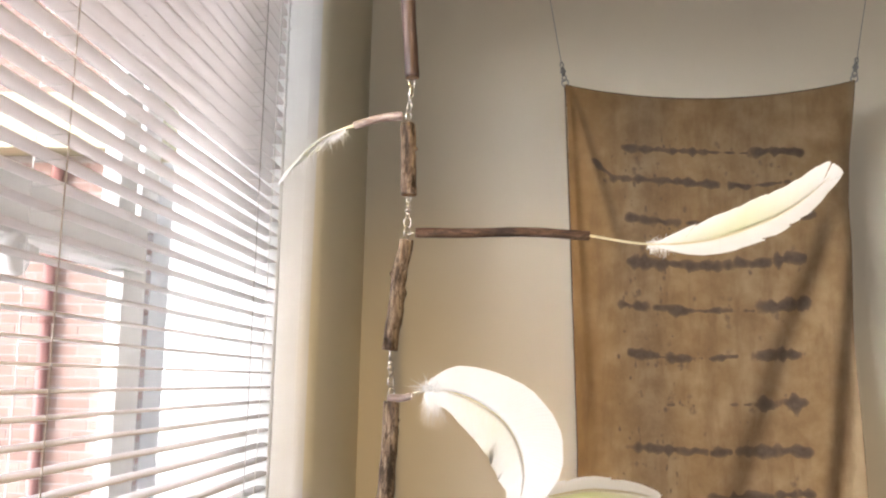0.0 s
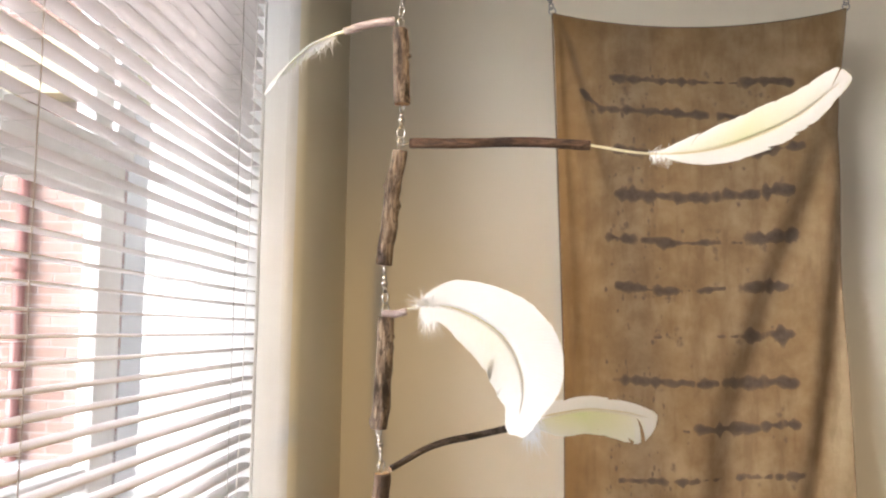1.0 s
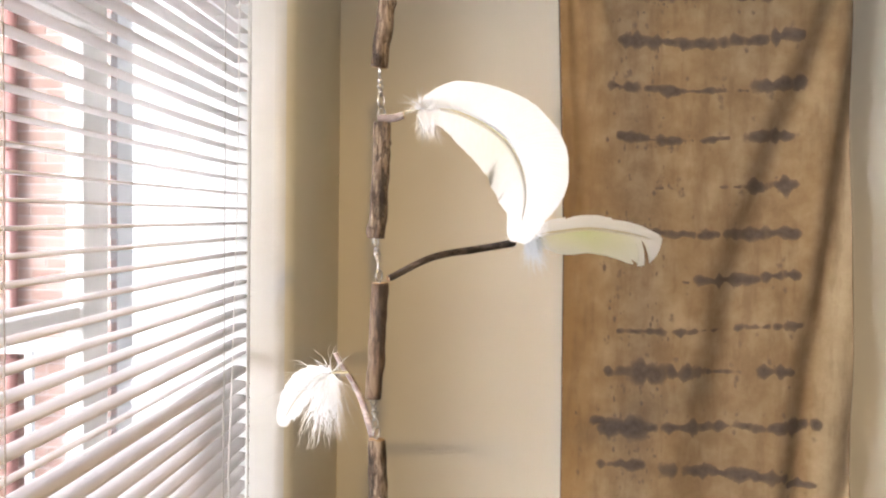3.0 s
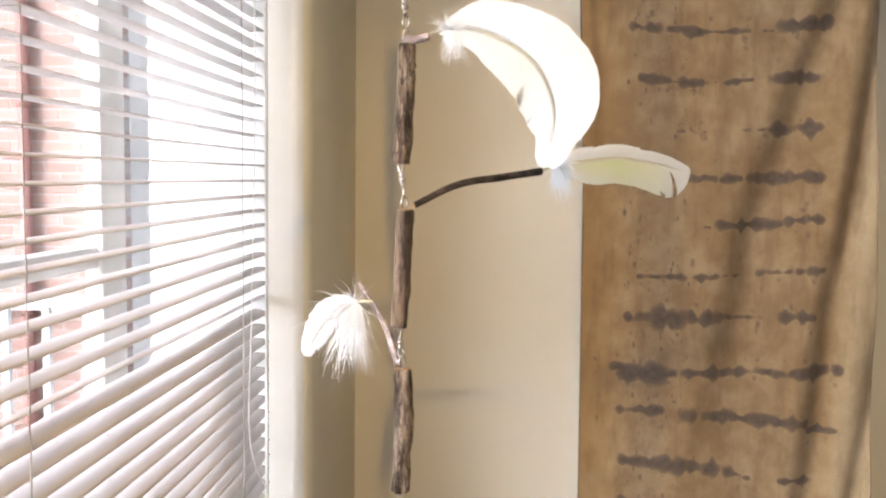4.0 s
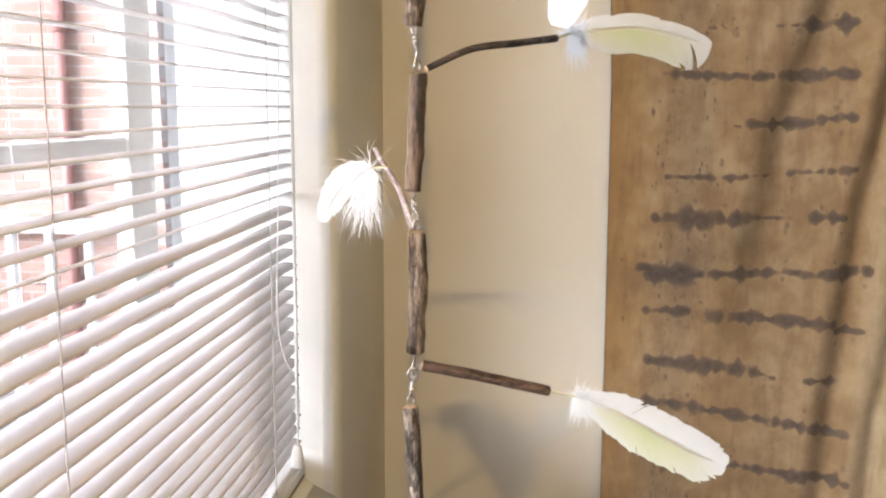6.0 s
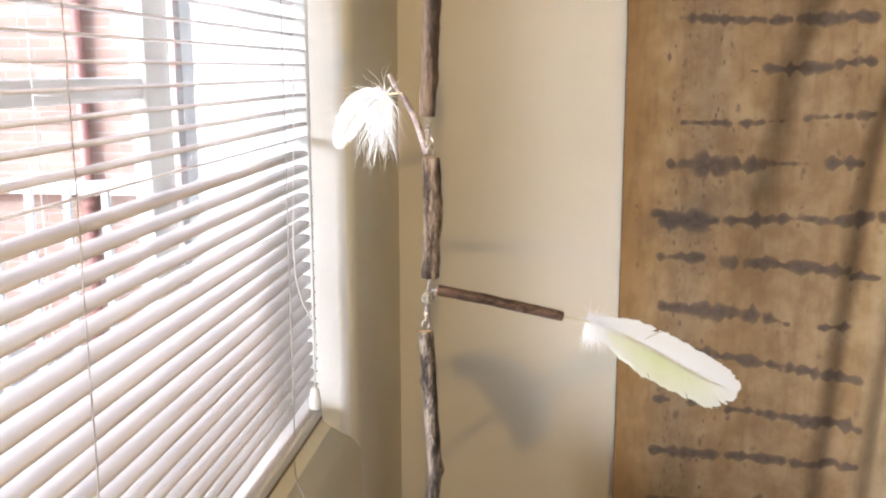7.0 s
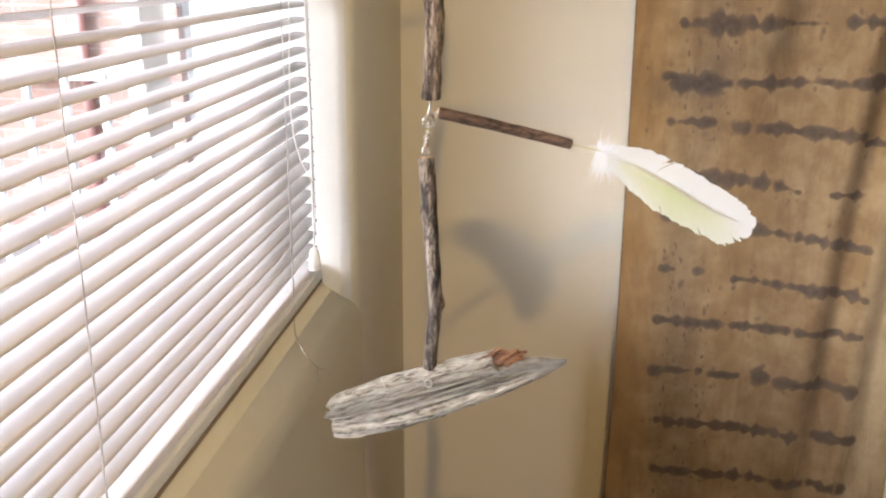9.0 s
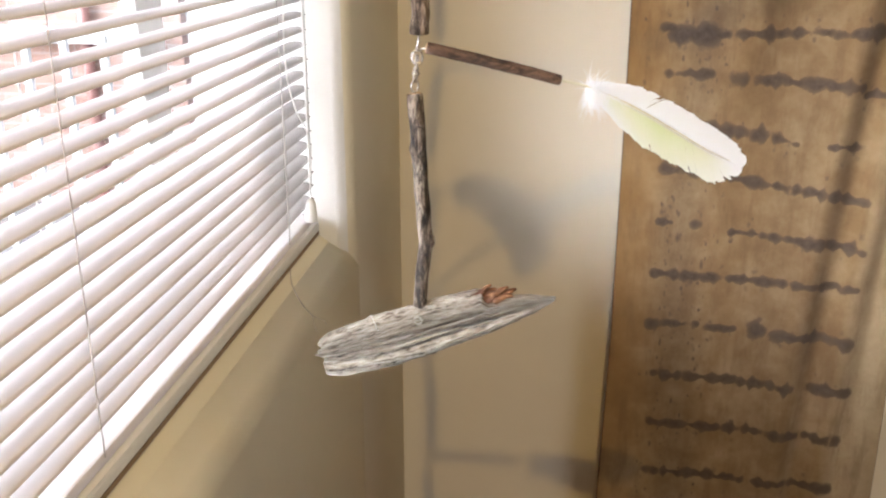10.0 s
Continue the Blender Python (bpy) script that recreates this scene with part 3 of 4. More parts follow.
def sheet():
    """The hanging cloth: a fine grid with a sagging top edge, folds from the corners, and dye marks held as point values."""
    nx, nz = 230, 860
    u, w = np.meshgrid(np.linspace(0, 1, nx), np.linspace(0, 1, nz))
    low = 0.10
    left = np.interp(w * (2.08 - low), [0, 0.25, 0.65, 1.1, 1.5, 1.98], [0.080, 0.090, 0.1045, 0.107, 0.108, 0.098])
    right = np.interp(w * (2.08 - low), [0, 0.12, 0.36, 0.7, 1.0, 1.98], [0.585, 0.577, 0.573, 0.582, 0.590, 0.600])
    x = left + (right - left) * u
    top = 2.083 + 0.006 * u - 0.030 * np.sin(math.pi * np.clip(u, 0, 1)) ** 0.8
    z = top + (low - top) * w

    def ridge(xa, za, xb, zb, wide, height, grow=0.0):
        s = np.clip((za - z) / (za - zb), 0, 1)
        d = x - (xa + (xb - xa) * s)
        fade = np.clip((za - z) / 0.05, 0, 1) * np.clip((z - zb) / 0.12, 0, 1)
        flank = np.where(d > 0, 0.42, 1.35)
        return height * fade * np.exp(-(d / (flank * wide * (1 + grow * s))) ** 2)

    def trough(zs, xs, wide, widen, depth):
        c = np.interp(z, zs[::-1], xs[::-1])
        s = np.clip((zs[0] - z) / (zs[0] - zs[-1]), 0, 1)
        fade = np.clip((zs[0] - z) / 0.12, 0, 1) * np.clip((z - zs[-1]) / 0.25 + 0.2, 0, 1)
        return depth * fade * np.exp(-((x - c) / (wide + (widen - wide) * s)) ** 2)

    y = np.zeros_like(x)
    y += ridge(0.085, 2.08, 0.19, 1.70, 0.020, 0.014, 1.5)
    y += ridge(0.085, 2.08, 0.125, 1.40, 0.014, 0.010, 1.5)
    # folds that fall from the upper corner: steep troughs between broad swells
    y -= trough([2.07, 1.876, 1.632, 1.431, 1.22, 1.02], [0.588, 0.566, 0.472, 0.410, 0.365, 0.340], 0.026, 0.042, 0.024)
    y += trough([2.07, 1.85, 1.60, 1.40, 1.10, 0.80], [0.575, 0.53, 0.425, 0.36, 0.30, 0.26], 0.030, 0.045, 0.010)
    y -= trough([2.00, 1.705, 1.45, 1.17, 0.95, 0.55, 0.10], [0.592, 0.583, 0.553, 0.515, 0.495, 0.470, 0.460], 0.021, 0.032, 0.026)
    y += trough([2.00, 1.705, 1.45, 1.17, 0.95, 0.55, 0.10], [0.57, 0.552, 0.520, 0.478, 0.455, 0.43, 0.42], 0.020, 0.03, 0.009)
    y -= trough([1.25, 1.047, 0.869, 0.50, 0.10], [0.600, 0.588, 0.562, 0.545, 0.535], 0.018, 0.026, 0.022)
    y -= trough([1.60, 1.25, 0.90, 0.50, 0.20], [0.40, 0.395, 0.385, 0.37, 0.36], 0.035, 0.045, 0.006)
    y += ridge(0.30, 1.5, 0.24, 0.15, 0.05, 0.004, 0.6)
    y += 0.0016 * np.sin(x * 55 + z * 7) + 0.0012 * np.sin(z * 21 - x * 30)
    y += 0.010 * (1 - w) ** 6 * np.cos(math.pi * 2 * u) * 0.3
    y = np.minimum(CY - 0.034 - 0.78 * y, CY - 0.003)
    co = np.stack([x, y, z], -1).reshape(-1, 3)
    idx = np.arange(nx * nz).reshape(nz, nx)
    quads = np.stack([idx[:-1, :-1], idx[1:, :-1], idx[1:, 1:], idx[:-1, 1:]], -1).reshape(-1, 4)
    me = bpy.data.meshes.new("cloth_hanging")
    me.from_pydata(co.tolist(), [], quads.tolist())
    me.materials.append(M_CLOTH)
    me.polygons.foreach_set("use_smooth", [True] * len(me.polygons))
    # dye marks
    px, pz = co[:, 0], co[:, 2]
    mark = np.zeros(len(co))
    g = np.random.default_rng(5)
    for x0, z0, x1, z1, half in STAINS:
        length = max(math.hypot(x1 - x0, z1 - z0), 1e-4)
        near = np.flatnonzero((px > min(x0, x1) - 0.03) & (px < max(x0, x1) + 0.03) & (pz > min(z0, z1) - 0.05) & (pz < max(z0, z1) + 0.05))
        qx, qz = px[near], pz[near]
        s = np.clip(((qx - x0) * (x1 - x0) + (qz - z0) * (z1 - z0)) / length ** 2, 0, 1)
        dx, dz = qx - (x0 + s * (x1 - x0)), qz - (z0 + s * (z1 - z0))
        knots = np.arange(0, length + 0.02, 0.0085)
        swell = 0.92 + 0.42 * g.standard_normal(len(knots)) * g.uniform(0.4, 1.0, len(knots))
        weight = np.clip(0.80 + 0.22 * g.standard_normal(len(knots)) - (0.22 if half < 0.0055 else 0.0), 0.25, 1.0)
        shift = half * 0.16 * g.standard_normal(len(knots))
        wide = half * np.clip(np.interp(s * length, knots, swell), 0.28, 1.7)
        dz = dz - np.interp(s * length, knots, shift)
        val = np.exp(-(np.hypot(dx, dz) / np.maximum(wide, half * 0.35)) ** 2 * 0.62)
        mark[near] = np.maximum(mark[near], val * np.interp(s * length, knots, weight))
        # faint mirrored blots above and below the marks
        for _ in range(5):
            bx, r = x0 + (x1 - x0) * g.uniform(0, 1), g.uniform(0.004, 0.009)
            bz = (z0 + z1) / 2 + g.uniform(-0.028, 0.028)
            k = np.exp(-(((qx - bx) / r) ** 2 + ((qz - bz) / (r * 1.4)) ** 2))
            mark[near] = np.maximum(mark[near], 0.36 * k)
    # small grey spots in two mirrored columns of the folded dyeing
    for _ in range(420):
        row, off = g.uniform(0.15, 2.0), abs(g.normal(0.028, 0.014))
        for sign in (-1, 1):
            bx, bz = 0.226 + sign * (off + g.normal(0, 0.003)), row + g.normal(0, 0.004)
            r, tall, v = g.uniform(0.0015, 0.0045), g.uniform(1.0, 3.0), g.uniform(0.16, 0.52)
            near = np.flatnonzero((np.abs(px - bx) < 3 * r) & (np.abs(pz - bz) < 3 * r * tall))
            mark[near] = np.maximum(mark[near], v * np.exp(-((px[near] - bx) / r) ** 2 - ((pz[near] - bz) / (r * tall)) ** 2))
    warm = np.clip(1.0 - (px - left.ravel()) / 0.075, 0, 1) * 0.8
    wash = 0.75 * np.exp(-((px - 0.225 - 0.012 * np.sin(pz * 6)) / 0.045) ** 2) + 0.45 * np.exp(-((px - 0.40) / 0.09) ** 2)
    # the paler strip along the far selvage, beyond the long fold
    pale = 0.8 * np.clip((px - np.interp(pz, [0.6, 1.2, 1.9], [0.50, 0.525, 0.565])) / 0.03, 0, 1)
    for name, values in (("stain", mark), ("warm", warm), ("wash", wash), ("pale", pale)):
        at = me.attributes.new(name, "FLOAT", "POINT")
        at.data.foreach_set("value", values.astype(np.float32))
    return me


cloth = tagged(new("cloth_hanging", sheet()), "brown rust-dyed cotton cloth with rows of dark marks", "wall hanging")
th = cloth.modifiers.new("thickness", "SOLIDIFY")
th.thickness, th.offset = 0.0009, 0


def hem():
    bm = bmesh.new()
    pts = [(0.080 + 0.505 * k / 30, CY - 0.0300, 2.0835 + 0.006 * k / 30 - 0.030 * math.sin(math.pi * k / 30) ** 0.8) for k in range(31)]
    tube(bm, smooth_path(pts, 80), 0.0022, 6)
    return bm


M_HEM = paint("dark_stitched_hem", (0.12, 0.075, 0.045), (0.20, 0.13, 0.08), 0.9, 60, 0.3)
part("top_hem", hem(), M_HEM, cloth, "dark stitched top hem")


def side_hem():
    bm = bmesh.new()
    zs = [0, 0.25, 0.65, 1.1, 1.5, 1.98]
    xs = [0.080, 0.090, 0.1045, 0.107, 0.108, 0.098]
    pts = [(float(np.interp(q, zs, xs)) - 0.0006, CY - 0.0300, 2.083 - q) for q in np.linspace(0, 1.98, 60)]
    tube(bm, [Vector(p) for p in pts], 0.0012, 5)
    return bm


part("side_hem", side_hem(), M_HEM, cloth)


def wire(a, b):
    bm = bmesh.new()
    tube(bm, [Vector(a), (Vector(a) + Vector(b)) / 2, Vector(b)], 0.0007, 6)
    return bm


def bead(bm, at, r, long, axis=Vector((0, 0, 1)), sides=10):
    pts = [at + axis * long * (k / 6 - 0.5) for k in range(7)]
    tube(bm, pts, lambda u: r * max(0.25, math.sin(math.pi * (0.12 + 0.76 * u))), sides)


def swivel(top, bottom, r=0.0032, turn=0.0):
    """A barrel swivel between two points: a wire loop, two beads round a barrel, a wire loop."""
    bm = bmesh.new()
    a, b = Vector(top), Vector(bottom)
    d = b - a
    ax = d.normalized()
    n1 = Vector((math.sin(turn), -math.cos(turn), 0))
    n2 = Vector((math.cos(turn + 0.7), math.sin(turn + 0.7), 0))
    ring_wire(bm, a + d * 0.14, n1, d.length * 0.14, r * 0.24, 0.62, up=-ax)
    bead(bm, a + d * 0.37, r * 0.72, d.length * 0.16, ax)
    bead(bm, a + d * 0.50, r * 0.98, d.length * 0.16, ax)
    bead(bm, a + d * 0.62, r * 0.66, d.length * 0.13, ax)
    tube(bm, [a + d * 0.26, a + d * 0.74], r * 0.34, 8)
    ring_wire(bm, a + d * 0.84, n2, d.length * 0.16, r * 0.24, 0.66, up=-ax)
    return bm


for corner, high, lean in (((0.0805, CY - 0.030, 2.083), (-0.010, CY - 0.03, ROOF), -1), ((0.585, CY - 0.030, 2.089), (0.676, CY - 0.03, ROOF), 1)):
    c, h = Vector(corner), Vector(high)
    d = (h - c).normalized()
    ring = bmesh.new()
    ring_wire(ring, c + d * 0.004 + Vector((0, -0.003, 0)), (0, 1, 0.2), 0.0065, 0.0012, 0.9)
    part("ring", ring, M_STEEL, cloth, "grey steel ring")
    part("swivel", swivel(c + d * 0.044, c + d * 0.008, 0.0058, 0.4), M_STEEL, cloth, "dark steel barrel swivel")
    part("hanging_wire", wire(c + d * 0.042, h), M_STEEL, cloth, "thin steel hanging wire")

# ---- the feather mobile ----
MY = 0.737
mobile = tagged(empty("feather_mobile", (-0.1, MY, 1.0)), "hanging mobile of bark sticks, wire swivels, feathers and driftwood", "mobile")
MINV = Matrix.Translation(mobile.location).inverted()


def mpart(name, bm, mats, label="", parent=None, smooth=False):
    ob = part(name, bm, mats, parent or mobile, label, smooth)
    ob.matrix_parent_inverse = MINV if parent is None else Matrix.Identity(4)
    return ob


def stick(pts, r0, r1, seed, rough=0.10, knobs=(), ridges=7, n=60, sides=22):
    """A cut stick: tapered, ridged, with knots at (place 0..1, angle, size)."""
    bm = bmesh.new()
    off = Vector((seed * 3.7, seed * 1.9, seed * 7.3))

    def shape(u, w):
        q = Vector((math.cos(w) * 1.3, math.sin(w) * 1.3, u * 4.0)) + off
        s = 1 + rough * noise.fractal(q, 0.9, 2.0, 4) + rough * 0.5 * math.sin(w * ridges + 5 * noise.noise(q * 0.8))
        s += rough * 0.35 * noise.noise(Vector((math.cos(w) * 6, math.sin(w) * 6, u * 14)) + off)
        for p, a, size in knobs:
            da = math.atan2(math.sin(w - a), math.cos(w - a))
            s += size * math.exp(-((u - p) / 0.030) ** 2 - (da / 0.42) ** 2)
            s -= size * 0.25 * math.exp(-((u - p - 0.06) / 0.03) ** 2 - (da / 0.6) ** 2)
        return s

    path = smooth_path(pts, n)
    path = [p + Vector((noise.noise(Vector((u * 0.11, seed, 0))), noise.noise(Vector((u * 0.11, 0, seed))), 0)) * r0 * 0.16 for u, p in enumerate(path)]
    tube(bm, path, lambda u: (r0 + (r1 - r0) * u) * (0.93 if u in (0.0, 1.0) else 1), sides, True, 0, 1, shape)
    return bm


def P(x, z, dy=0.0):
    return (x, MY + dy, z)


# the line of sticks, from the top down; the thread above goes to the ceiling
S1T, S1B, S2T, S2B = P(-0.0940, 2.03), P(-0.0893, 1.7965), P(-0.0920, 1.758), P(-0.0894, 1.6981)
S3T, S3B, S4T, S4B = P(-0.0900, 1.6620), P(-0.1010, 1.5726), P(-0.0985, 1.533), P(-0.1024, 1.4487)
S5T, S5B, S6T, S6B = P(-0.0990, 1.416), P(-0.1030, 1.331), P(-0.1000, 1.301), P(-0.1014, 1.2093)
S7 = [P(-0.1050, 1.167), P(-0.1020, 1.127), P(-0.0998, 1.085), P(-0.0975, 1.053), P(-0.1030, 1.000)]
mpart("stick", stick([S1T, P(-0.0945, 1.95), P(-0.0945, 1.87), S1B], 0.0068, 0.0058, 1, 0.05, ((0.4, 4.2, 0.25),), 3), [M_BARK_SMOOTH, M_CUT], "smooth red-brown stick with a pale cut end")
mpart("stick", stick([S2T, P(-0.0905, 1.728), S2B], 0.0060, 0.0064, 2, 0.13, ((0.36, 0.0, 0.55), (0.7, 2.6, 0.2)), 6), [M_BARK, M_CUT], "grey-brown bark stick with a side knob")
mpart("stick", stick([S3T, P(-0.0950, 1.632), P(-0.0975, 1.605), S3B], 0.0058, 0.0062, 3, 0.13, ((0.32, 3.0, 0.4), (0.5, 0.2, 0.18)), 5), [M_BARK, M_CUT], "grey-brown bark stick, split along one side")
mpart("stick", stick([S4T, P(-0.0990, 1.50), S4B], 0.0064, 0.0066, 4, 0.12, ((0.24, 5.6, 0.38), (0.30, 4.9, 0.3), (0.95, 3.3, 0.2)), 6), [M_BARK, M_CUT], "grey-brown bark stick with a knot hole")
mpart("stick", stick([S5T, P(-0.1005, 1.375), S5B], 0.0063, 0.0062, 5, 0.06, ((0.62, 4.7, 0.16),), 4), [M_BARK_PLAIN, M_CUT], "smoother brown stick")
mpart("stick", stick([S6T, P(-0.0990, 1.255), S6B], 0.0066, 0.0064, 6, 0.14, ((0.25, 3.4, 0.22), (0.55, 5.0, 0.18)), 7), [M_BARK, M_CUT], "rough bark stick with a peeled strip")
mpart("stick", stick(S7, 0.0058, 0.0050, 7, 0.11, ((0.26, 3.1, 0.3), (0.74, 0.2, 0.42), (0.52, 4.6, 0.16)), 5, 80), [M_BARK_SILVER, M_CUT], "crooked silver and black bark stick")

for k, (a, b) in enumerate(((S1B, S2T), (S2B, S3T), (S3B, S4T), (S4B, S5T), (S5B, S6T), (S6B, S7[0]))):
    va, vb = Vector(a), Vector(b)
    d = vb - va
    gap = 0.30 if k in (0, 5) else 0.04
    if k == 5:
        mpart("swivel", swivel(va + d * 0.34, vb + Vector((0, 0, 0.001)), 0.0030, k * 0.9), M_NICKEL, "nickel barrel swivel with wire loops")
        eye = bmesh.new()
        tube(eye, smooth_path([va + Vector((0, 0, 0.004)), va + d * 0.14, va + d * 0.26 + Vector((-0.001, 0, 0))], 10), 0.0009, 6)
        ring_wire(eye, va + d * 0.38, (0.4, -1, 0), 0.0050, 0.0009, 0.8)
    else:
        mpart("swivel", swivel(va - d * 0.04, va + d * 0.74, 0.0027, k * 0.9), M_NICKEL, "nickel barrel swivel with wire loops")
        eye = bmesh.new()
        ring_wire(eye, va + d * 0.84, (0.7, -0.7, 0), 0.0042, 0.0008, 0.7)
        tube(eye, [va + d * 0.93, vb - Vector((0, 0, 0.004))], 0.0010, 6)
    mpart("eye_screw", eye, M_NICKEL)
thread = bmesh.new()
tube(thread, [Vector(P(-0.094, 2.025)), Vector(P(-0.0945, 2.3)), Vector(P(-0.095, ROOF))], 0.0006, 6)
mpart("thread", thread, M_CORD_PALE)


def feather(pts, normal, wide_a, wide_b, seed, twist=0.0, lean=0.62, base=0.06, tone=(0.1, 0.8), camber=0.2, splits=10, down=160, down_len=0.016, n=170, ragged=0.05, blunt=0.5, label="cream white feather", down_at=0.10, quill_r=0.0011, droop=0.45, vane_a=None, vane_b=None):
    """A feather along pts: a tapered quill, barbs on both sides (wide_a, wide_b metres) in the plane across normal, and loose down at the base."""
    g = random.Random(seed)
    path = smooth_path(pts, 120)
    nv = Vector(normal).normalized()

    def at(s):
        u = max(0.0, min(1.0, s)) * 118.999
        k = int(u)
        p = path[k].lerp(path[k + 1], u - k)
        t = (path[k + 1] - path[k]).normalized()
        nn = (nv - t * nv.dot(t)).normalized()
        nn.rotate(Matrix.Rotation(twist * s, 3, t))
        return p, t, nn.cross(t), nn

    length = sum((b - a).length for a, b in zip(path, path[1:]))
    wide_a, wide_b = max(vane_a or [wide_a]), max(vane_b or [wide_b])
    broad = max(wide_a, wide_b)
    verts, faces, tones, along, spine = [], [], [], [], {}

    def barb(i, side, w, a, keep=None):
        s = base + (1 - base) * i / n
        mid, (p, t, sd, nn), row = i / n, at(s), []
        for q in range(8):
            if keep is not None and q < 2:
                row.append(keep[q])
                continue
            if q == 0 and i in spine:
                row.append(spine[i])
                continue
            v = q / 7
            d = w / max(0.35, math.sin(a)) * v
            reach = d * math.cos(a - 0.30 * v * v) * 0.75
            room = (1 - s) * length + 1.3 * broad * (math.sqrt(max(0.0, 1 - min(1.0, w / broad) ** 2)) - 0.6)
            blend = max(0.0, min(1.0, (mid - 0.86) / 0.10))
            reach = min(reach, room * v ** 0.8) * (1 - blend) + room * v * blend
            c = p + t * reach + sd * side * d * math.sin(a) + nn * camber * w * (v - v * v * 1.3)
            row.append(len(verts))
            verts.append(c)
            k = max(0.0, 1 - abs(mid - 0.45) / 0.5)
            tones.append((tone[0] if side > 0 else tone[1]) * k * (1 - 0.55 * v) + g.uniform(-0.03, 0.03))
            along.append(float(i))
            if q == 0:
                spine[i] = row[0]
        return row

    for side, wide in ((1, wide_a), (-1, wide_b)):
        cuts = {g.randrange(4, n - 2): g.uniform(0.3, 1.0) for _ in range(splits // 2)}
        slip, shrink, prev = 0.0, 1.0, None
        for i in range(n + 1):
            mid = i / n
            shape = vane_a if side > 0 else vane_b
            if shape:
                full = float(np.interp(mid * (len(shape) - 1), range(len(shape)), shape)) * min(1.0, (1 - mid) * 14) ** 0.5
            else:
                full = wide * (1 - math.exp(-mid * 9)) * max(0.0, 1 - mid ** 3.4) ** (blunt + 0.32)
            full *= 1 + ragged * 0.5 * noise.noise(Vector((mid * 26, seed * 1.7, side))) + ragged * 0.12 * g.uniform(-1, 1) + 0.06 * noise.noise(Vector((mid * 7, seed, side)))
            lay = (lean + 0.28 * (1 - mid)) * (1 - 0.62 * mid ** 5)
            row = barb(i, side, full * shrink, lay + slip)
            if prev:
                for q in range(7):
                    faces.append((prev[q], prev[q + 1], row[q + 1], row[q]))
            prev = row
            slip *= 0.86
            shrink += (1 - shrink) * 0.16
            if i in cuts:
                slip, shrink = g.uniform(0.01, 0.06) * cuts[i], g.uniform(0.96, 1.0) if g.random() < 0.75 else g.uniform(0.8, 0.9)
                prev = barb(i, side, full * shrink, lay + slip, row)
    me = bpy.data.meshes.new("feather")
    me.from_pydata([tuple(v) for v in verts], [], faces)
    at_ = me.attributes.new("tone", "FLOAT", "POINT")
    at_.data.foreach_set("value", [max(0.0, min(1.0, x)) for x in tones])
    al = me.attributes.new("along", "FLOAT", "POINT")
    al.data.foreach_set("value", along)
    me.materials.append(M_VANE)
    me.polygons.foreach_set("use_smooth", [True] * len(me.polygons))
    ob = new("feather", me)
    ob.parent, ob.matrix_parent_inverse = mobile, MINV
    ob["label"] = label
    q = bmesh.new()
    tube(q, path, lambda u: quill_r * (1 - 0.88 * u), 8)
    mpart("quill", q, M_QUILL, "", ob, True)
    if down:
        bm = bmesh.new()
        for _ in range(down * 5):
            s = base * 0.92 + abs(g.gauss(0, 1)) * down_at
            p, t, sd, nn = at(s)
            way = (sd * g.choice((-1, 1)) * g.uniform(0.4, 1) + t * g.uniform(-0.3, 0.9) + nn * g.uniform(-0.45, 0.45) + Vector((0, 0, -droop))).normalized()
            ln = down_len * (0.22 + 0.62 * g.random() ** 1.9)
            cur, curl = Vector((g.uniform(-1, 1), g.uniform(-1, 1), g.uniform(-1.6, 0.4))) * 0.7, g.uniform(-1, 1)
            pr = None
            wv = way.cross(Vector((0, 1, 0)) if abs(way.y) < 0.9 else Vector((1, 0, 0))).normalized()
            for k in range(8):
                v = k / 7
                c = p + way * ln * v + cur * ln * v * v * 0.55 + wv * curl * ln * 0.10 * math.sin(v * 5.5)
                half = wv * (0.00026 * (1 - v) + 0.00005)
                now = (bm.verts.new(c - half), bm.verts.new(c + half))
                if pr:
                    bm.faces.new((pr[0], pr[1], now[1], now[0]))
                pr = now
        mpart("down", bm, M_DOWN, "loose white down", ob)
    return ob


def twig(pts, r0, r1, seed, mat, label, knobs=(), rough=0.08, cap=None):
    ob = mpart("twig_arm", stick(pts, r0, r1, seed, rough, knobs, 4, 44, 14), [mat, cap or M_CUT], label)
    return ob


def pin(a, b):
    bm = bmesh.new()
    tube(bm, [Vector(a), Vector(b)], 0.0009, 6)
    mpart("wire_pin", bm, M_NICKEL)


# first arm: pale twig, feather seen from its edge
twig([P(-0.0965, 1.7645), P(-0.115, 1.7625), P(-0.1365, 1.7560)], 0.0036, 0.0032, 11, M_BARK_PALE, "short pale lilac-grey twig")
feather([P(-0.134, 1.7568), P(-0.150, 1.7530, 0.004), P(-0.169, 1.7440, 0.010), P(-0.186, 1.7300, 0.014), P(-0.198, 1.7160, 0.016)], (0.45, -0.35, 0.9), 0.009, 0.015, 21, 0.3, base=0.16, tone=(0.4, 1.0), camber=0.5, down=60, down_len=0.015, splits=26, ragged=0.35, down_at=0.30, droop=1.1, label="curved cream feather seen from its edge", quill_r=0.0016)

